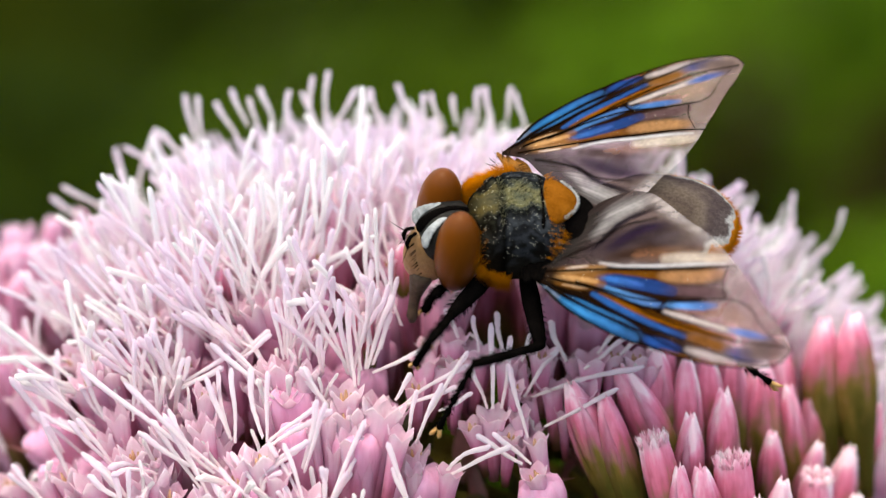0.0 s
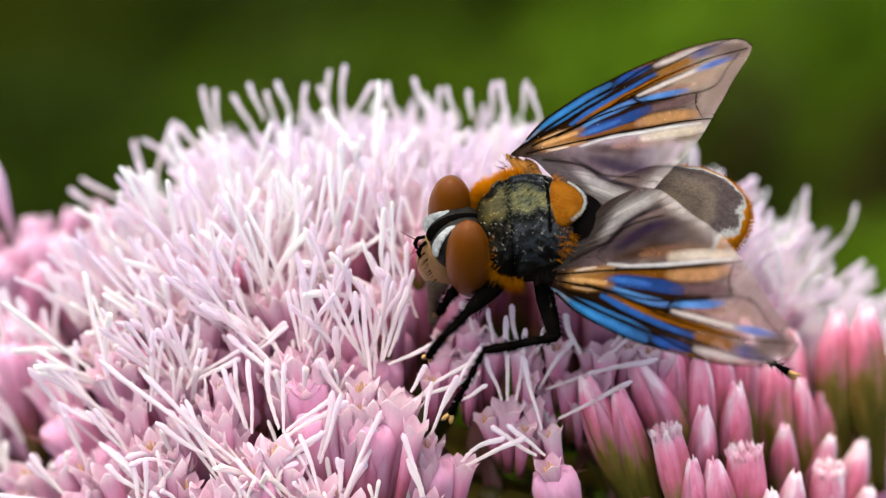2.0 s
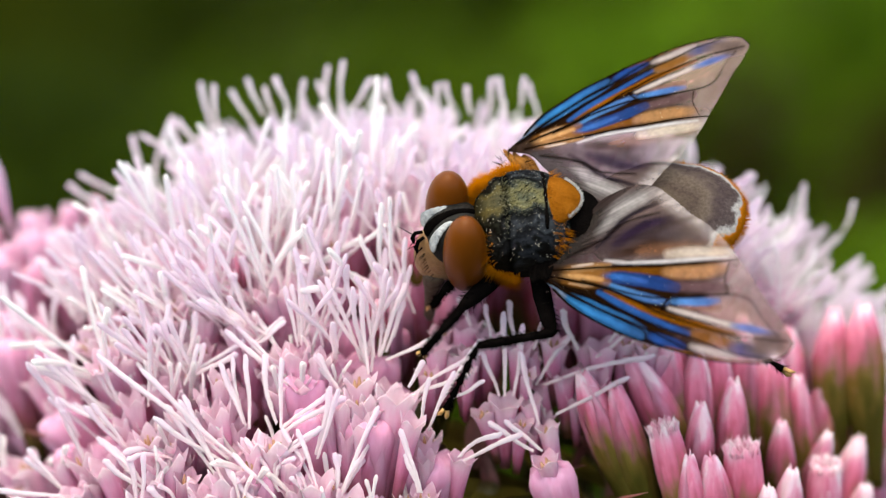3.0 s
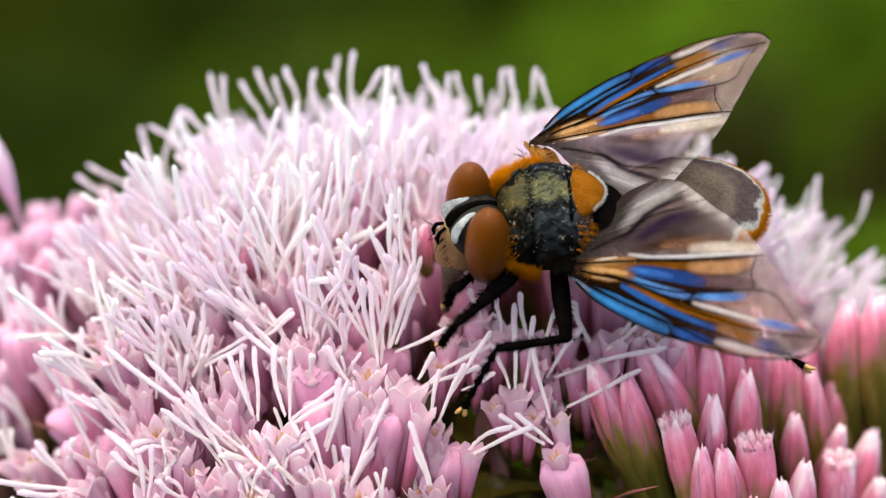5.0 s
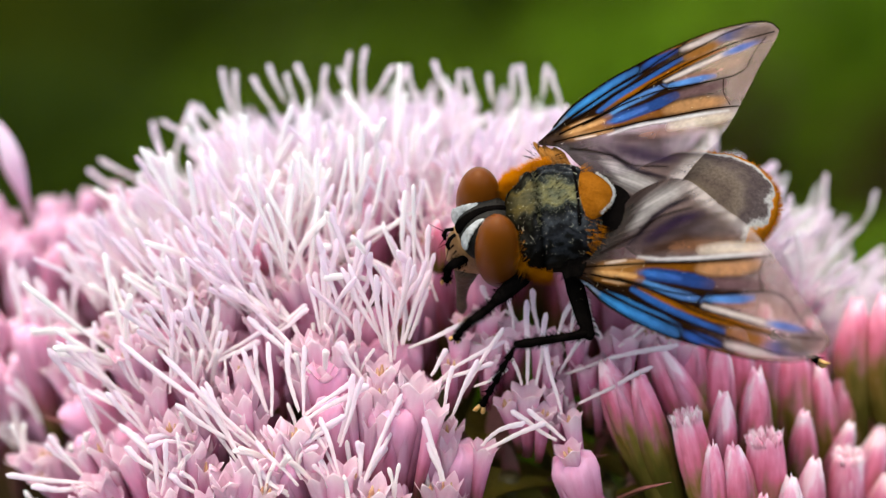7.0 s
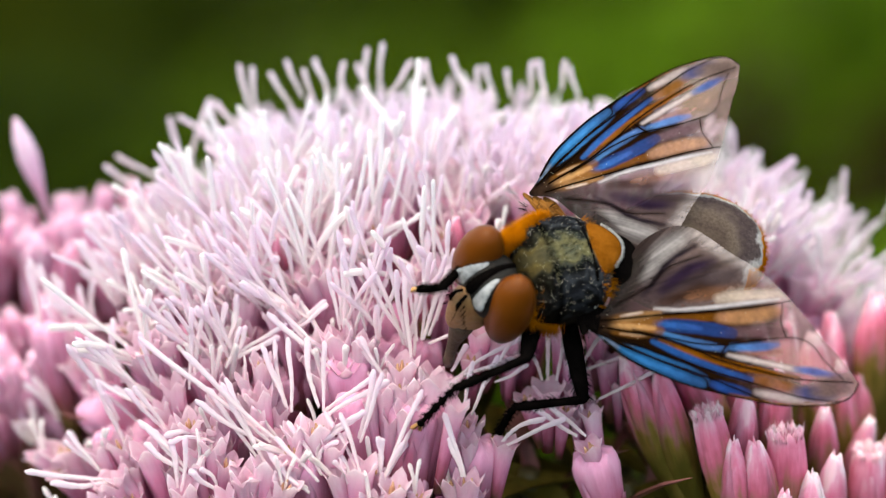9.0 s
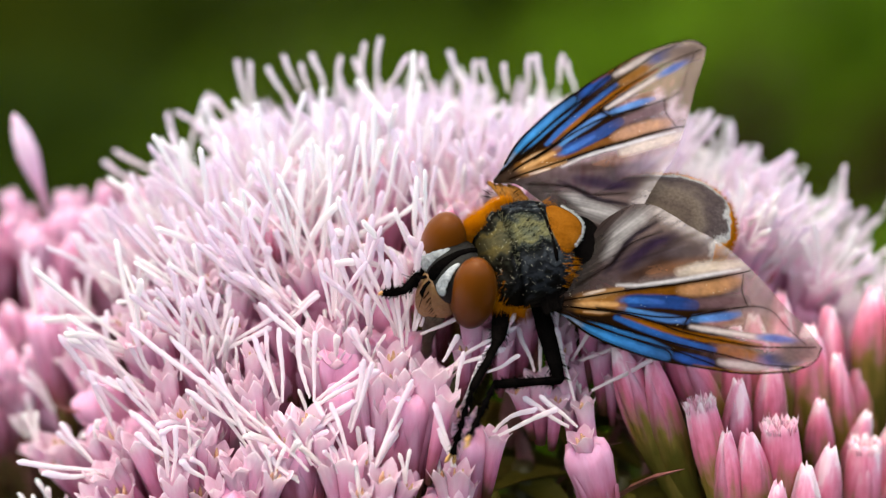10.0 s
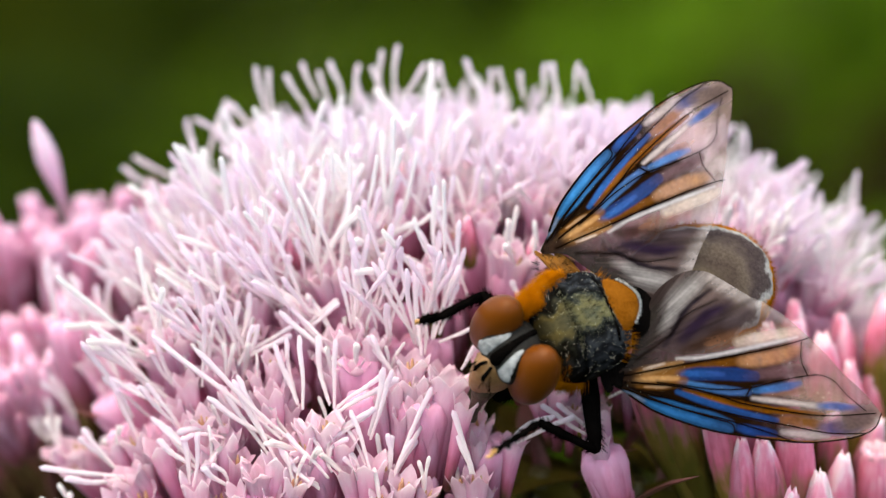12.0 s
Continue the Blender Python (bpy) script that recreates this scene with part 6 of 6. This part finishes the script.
MID_TIBIA_ROWS = [
    (0, -0.45, 3.98, -1.91, -77.4, -15.0, 28.4),
    (1.5, -0.46, 3.97, -1.35, -82.5, -22.1, 25.7),
    (2.5, -0.48, 3.96, -1.30, -78.6, -18.4, 20.0),
    (3.5, -0.45, 3.96, -1.30, -78.9, -18.7, 20.6),
    (5.5, -0.16, 3.97, -2.09, -81.6, -22.3, 22.2),
    (6, -0.53, 3.95, -1.28, -75.0, -12.9, 16.1),
    (6.5, -0.49, 3.96, -1.30, -81.6, -22.7, 21.0),
    (8.3, -0.21, 3.55, -3.25, -79.6, -21.9, 15.8),
    (8.5, -0.11, 3.71, -2.96, -73.8, -31.4, -7.9),
    (9, -0.19, 3.75, -2.87, -73.4, -13.8, 1.7),
    (9.5, -0.02, 3.54, -3.26, -72.9, -11.8, 1.8),
    (10, -0.20, 3.86, -2.60, -78.8, -26.4, 7.0),
    (10.5, -0.13, 3.48, -3.35, -76.3, -20.7, 5.8),
    (11, 0.04, 3.47, -3.35, -82.9, -32.5, 10.5),
    (11.5, -0.02, 3.56, -3.23, -77.4, -26.3, 3.5),
    (11.7, 1.24, 3.37, -2.78, -74.4, -17.2, -4.6),
    (11.8, 1.48, 3.21, -2.76, -71.3, -17.8, -14.8),
    (11.9, 1.21, 3.29, -2.98, -64.8, -21.9, -33.9),
    (12, 0.48, 3.80, -2.53, -61.6, -33.3, -31.1),
]
MID_TARSUS_ROWS = [
    (0, 2.01, 5.32, -1.16, -47.6, 62.2, 30.1),
    (1.5, 1.96, 5.13, -0.26, -51.0, 56.5, 26.2),
    (2.5, 2.10, 4.90, -0.38, -46.0, 58.3, 32.0),
    (3.5, 2.13, 4.93, -0.37, -47.2, 58.7, 30.6),
    (5.5, 2.33, 4.99, -0.99, -58.3, 63.4, 17.9),
    (6, 2.18, 4.73, -0.63, -65.9, 61.6, 8.8),
    (6.5, 2.01, 4.92, -0.18, -50.9, 57.2, 26.2),
    (8.3, 2.38, 4.28, -2.17, -96.2, 78.4, -18.9),
    (8.5, 2.35, 3.37, -1.45, -112.8, 79.1, -35.2),
    (9, 2.62, 3.84, -2.18, -189.5, 82.4, -107.5),
    (9.5, 2.82, 3.63, -2.67, -84.1, -19.1, 46.4),
    (10, 2.38, 4.18, -1.31, -82.9, -17.8, 54.9),
    (10.5, 2.57, 3.76, -2.33, -66.7, -8.0, 50.3),
    (11, 2.44, 3.92, -1.79, -84.4, -19.0, 49.0),
    (11.5, 2.57, 3.71, -1.95, -85.9, -19.6, 51.5),
    (11.7, 4.00, 3.15, -1.92, -85.6, -20.6, 50.6),
    (11.8, 4.15, 2.51, -1.88, -84.8, -22.6, 48.5),
    (11.9, 3.45, 1.78, -1.90, -83.0, -26.2, 44.2),
    (12, 2.55, 2.54, -0.94, -85.1, -30.3, 17.6),
]
FRONT_FEMUR_ROWS = [
    (0, 1.10, 0.90, -1.50, -54.2, 1.9, 50.2),
    (1.5, 1.10, 0.90, -1.50, -77.0, -15.0, 54.7),
    (2.5, 1.10, 0.90, -1.50, -71.6, -11.6, 51.8),
    (3.5, 1.10, 0.90, -1.50, -70.4, -10.4, 49.9),
    (5.5, 1.10, 0.90, -1.50, -57.4, 1.5, 46.4),
    (6, 1.10, 0.90, -1.50, -77.3, -14.8, 50.5),
    (6.5, 1.10, 0.90, -1.50, -73.6, -12.1, 47.5),
    (8.3, 1.10, 0.90, -1.50, -79.3, -16.5, 61.3),
    (8.5, 1.10, 0.90, -1.50, -48.2, 10.4, 48.2),
    (9, 1.10, 0.90, -1.50, -93.6, -21.4, 61.6),
    (9.5, 1.10, 0.90, -1.50, -37.7, 7.5, 60.4),
    (10, 1.10, 0.90, -1.50, -94.3, -20.7, 67.3),
    (10.5, 1.10, 0.90, -1.50, -76.5, -14.7, 54.8),
    (11, 1.10, 0.90, -1.50, -72.8, -11.3, 45.6),
    (11.5, 1.10, 0.90, -1.50, -70.6, -8.9, 42.7),
    (11.7, 1.10, 0.90, -1.50, -70.0, -7.8, 38.5),
    (11.8, 1.10, 0.90, -1.50, -69.0, -7.7, 31.3),
    (11.9, 1.10, 0.90, -1.50, -70.7, -9.0, 42.7),
    (11.95, 1.10, 0.90, -1.50, -74.2, 23.2, 15.5),
    (12, 1.10, 0.90, -1.50, -85.2, 35.7, -6.3),
]
FRONT_TIBIA_ROWS = [
    (0, 2.57, 2.67, -1.58, -121.9, -27.9, 67.7),
    (1.5, 2.39, 2.71, -0.91, -137.8, -34.4, 67.7),
    (2.5, 2.49, 2.67, -1.04, -138.4, -33.4, 68.7),
    (3.5, 2.56, 2.63, -1.09, -141.7, -34.0, 69.6),
    (5.5, 2.69, 2.57, -1.56, -128.6, -35.8, 61.8),
    (6, 2.51, 2.62, -0.91, -126.4, -34.0, 62.3),
    (6.5, 2.62, 2.56, -1.02, -151.3, -43.7, 68.1),
    (8.3, 2.16, 2.83, -0.85, -72.8, -9.9, 35.8),
    (8.5, 2.61, 2.59, -1.91, -62.5, 16.2, 19.1),
    (9, 2.12, 2.78, -0.66, -67.5, 19.6, 4.6),
    (9.5, 2.23, 2.88, -1.80, -67.4, -5.8, 41.6),
    (10, 1.93, 2.88, -0.69, -79.5, -16.1, 53.0),
    (10.5, 2.38, 2.72, -0.92, -72.1, -10.7, 45.5),
    (11, 2.68, 2.51, -1.05, -85.8, -19.9, 48.6),
    (11.5, 2.77, 2.44, -1.14, -61.3, -4.1, 50.2),
    (11.7, 2.88, 2.32, -1.19, -59.6, -4.2, 26.4),
    (11.8, 3.05, 2.08, -1.19, -58.9, -5.9, 18.7),
    (11.9, 2.77, 2.44, -1.14, -56.5, -6.1, -3.7),
    (11.95, 2.90, 1.40, -2.30, -70.4, 49.6, -36.0),
    (12, 2.90, 0.70, -2.80, -140.2, 56.1, -118.3),
]
FRONT_TARSUS_ROWS = [
    (0, 3.48, 4.87, -0.31, -138.0, 67.4, -64.1),
    (1.5, 3.23, 4.77, 0.62, -119.9, 65.4, -48.5),
    (2.5, 3.31, 4.77, 0.45, -119.1, 64.2, -48.4),
    (3.5, 3.34, 4.73, 0.42, -118.3, 64.2, -47.7),
    (5.5, 3.72, 4.49, 0.02, -139.2, 67.0, -65.3),
    (6, 3.55, 4.60, 0.60, -135.9, 67.7, -62.0),
    (6.5, 3.35, 4.37, 0.85, -120.1, 66.1, -48.3),
    (8.3, 4.32, 4.39, -0.38, -116.7, 75.0, -40.7),
    (8.5, 5.06, 3.43, -2.67, -94.6, 78.1, -17.4),
    (9, 4.65, 2.99, -1.56, -75.9, 70.3, -0.4),
    (9.5, 4.24, 4.66, -1.53, -25.4, 57.4, 55.0),
    (10, 3.49, 4.96, 0.06, -29.4, 54.6, 50.9),
    (10.5, 4.24, 4.61, -0.41, -28.1, 51.3, 52.7),
    (11, 4.36, 4.41, -0.13, -23.7, 74.3, 56.3),
    (11.5, 4.49, 4.51, -0.95, -39.3, 84.8, 41.1),
    (11.7, 5.30, 3.51, -0.99, -42.8, 68.1, 37.5),
    (11.8, 5.59, 2.94, -0.91, -38.5, 70.6, 42.1),
    (11.9, 5.45, 2.27, -0.85, -0.9, 75.6, 81.2),
    (11.95, 4.31, 0.37, -4.36, 50.5, 67.0, 135.0),
    (12, 2.20, -0.60, -5.00, 131.0, 65.3, -139.4),
]
FAR_FEMUR_ROWS = [
    (0, 1.10, -0.90, -1.50, 92.5, 52.8, 26.9),
    (3.5, 1.10, -0.90, -1.50, 84.9, 47.4, 20.0),
    (5.5, 1.10, -0.90, -1.50, 84.8, 27.0, 39.0),
    (6.5, 1.10, -0.90, -1.50, 79.2, 19.7, 36.0),
    (8.3, 1.10, -0.90, -1.50, 79.4, -16.0, -43.6),
    (8.5, 1.10, -0.90, -1.50, 76.2, -13.4, -30.1),
    (9, 1.10, -0.90, -1.50, 77.8, -25.3, -5.5),
    (9.5, 1.10, -0.90, -1.50, 72.7, -15.2, 3.3),
    (10.5, 1.10, -0.90, -1.50, 75.2, -14.6, -11.5),
    (11, 1.10, -0.90, -1.50, 74.0, -10.9, -15.9),
    (11.5, 1.10, -0.90, -1.50, 73.7, -10.9, -11.3),
    (12, 1.10, -0.90, -1.50, 79.2, -15.8, -44.9),
]
FAR_TIBIA_ROWS = [
    (0, 2.34, -0.27, -3.33, 31.5, -39.0, 68.6),
    (3.5, 2.56, -0.37, -3.19, 27.4, -41.6, 72.3),
    (5.5, 2.69, 0.39, -2.54, 38.2, -36.2, 62.1),
    (6.5, 2.85, 0.37, -2.28, 37.0, -39.6, 62.5),
    (8.3, 2.70, -2.43, -0.87, 64.3, -35.3, 26.3),
    (8.5, 3.04, -2.02, -0.97, 55.7, -12.6, 52.6),
    (9, 3.17, -1.10, -0.52, 54.7, -34.8, 41.4),
    (9.5, 3.32, -0.77, -0.90, 51.7, -34.7, 45.7),
    (10.5, 3.28, -1.34, -0.92, 48.1, -30.9, 52.0),
    (11, 3.27, -1.52, -1.06, 46.2, -36.8, 52.4),
    (11.5, 3.31, -1.34, -1.07, 50.1, -37.7, 47.0),
    (12, 2.67, -2.46, -0.87, 69.4, -34.3, 17.4),
]
FAR_TARSUS_ROWS = [
    (0, 3.11, 1.68, -1.63, 13.3, 66.1, -67.4),
    (3.5, 3.18, 1.56, -1.40, 31.2, 65.3, -48.3),
    (5.5, 3.71, 2.31, -0.95, 4.0, 68.2, -77.2),
    (6.5, 3.81, 2.22, -0.56, 16.1, 70.1, -64.4),
    (8.3, 4.68, -1.45, 0.70, -22.3, 70.6, -105.1),
    (8.5, 4.63, 0.07, -0.38, 10.4, 63.4, -70.6),
    (9, 4.83, 0.37, 1.02, 4.5, 59.4, -76.8),
    (9.5, 4.87, 0.82, 0.64, 13.4, 52.7, -67.9),
    (10.5, 4.71, 0.48, 0.47, -0.2, 57.5, -81.7),
    (11, 4.59, 0.19, 0.56, 4.3, 52.4, -77.2),
    (11.5, 4.77, 0.22, 0.59, 6.6, 53.9, -74.8),
    (12, 4.80, -1.80, 0.65, 2.0, 71.2, -79.3),
]

def rows_of(rows, base=Vector((0, 0, 0))):
    return [(r[0], pose(r[1] * MM + base.x, r[2] * MM + base.y, r[3] * MM + base.z, *r[4:])) for r in rows]


def motions():
    walk(flower, rows_of(FLOWER_ROWS, AIM))
    walk(fly, rows_of(FLY_ROWS, AIM))
    for leg, table in (("front", (FRONT_FEMUR_ROWS, FRONT_TIBIA_ROWS, FRONT_TARSUS_ROWS)), ("mid", (MID_FEMUR_ROWS, MID_TIBIA_ROWS, MID_TARSUS_ROWS)),
                       ("far", (FAR_FEMUR_ROWS, FAR_TIBIA_ROWS, FAR_TARSUS_ROWS))):
        for kind, rows in zip(("femur", "tibia", "tarsus"), table):
            walk(legs[leg, kind], rows_of(rows))


motions()
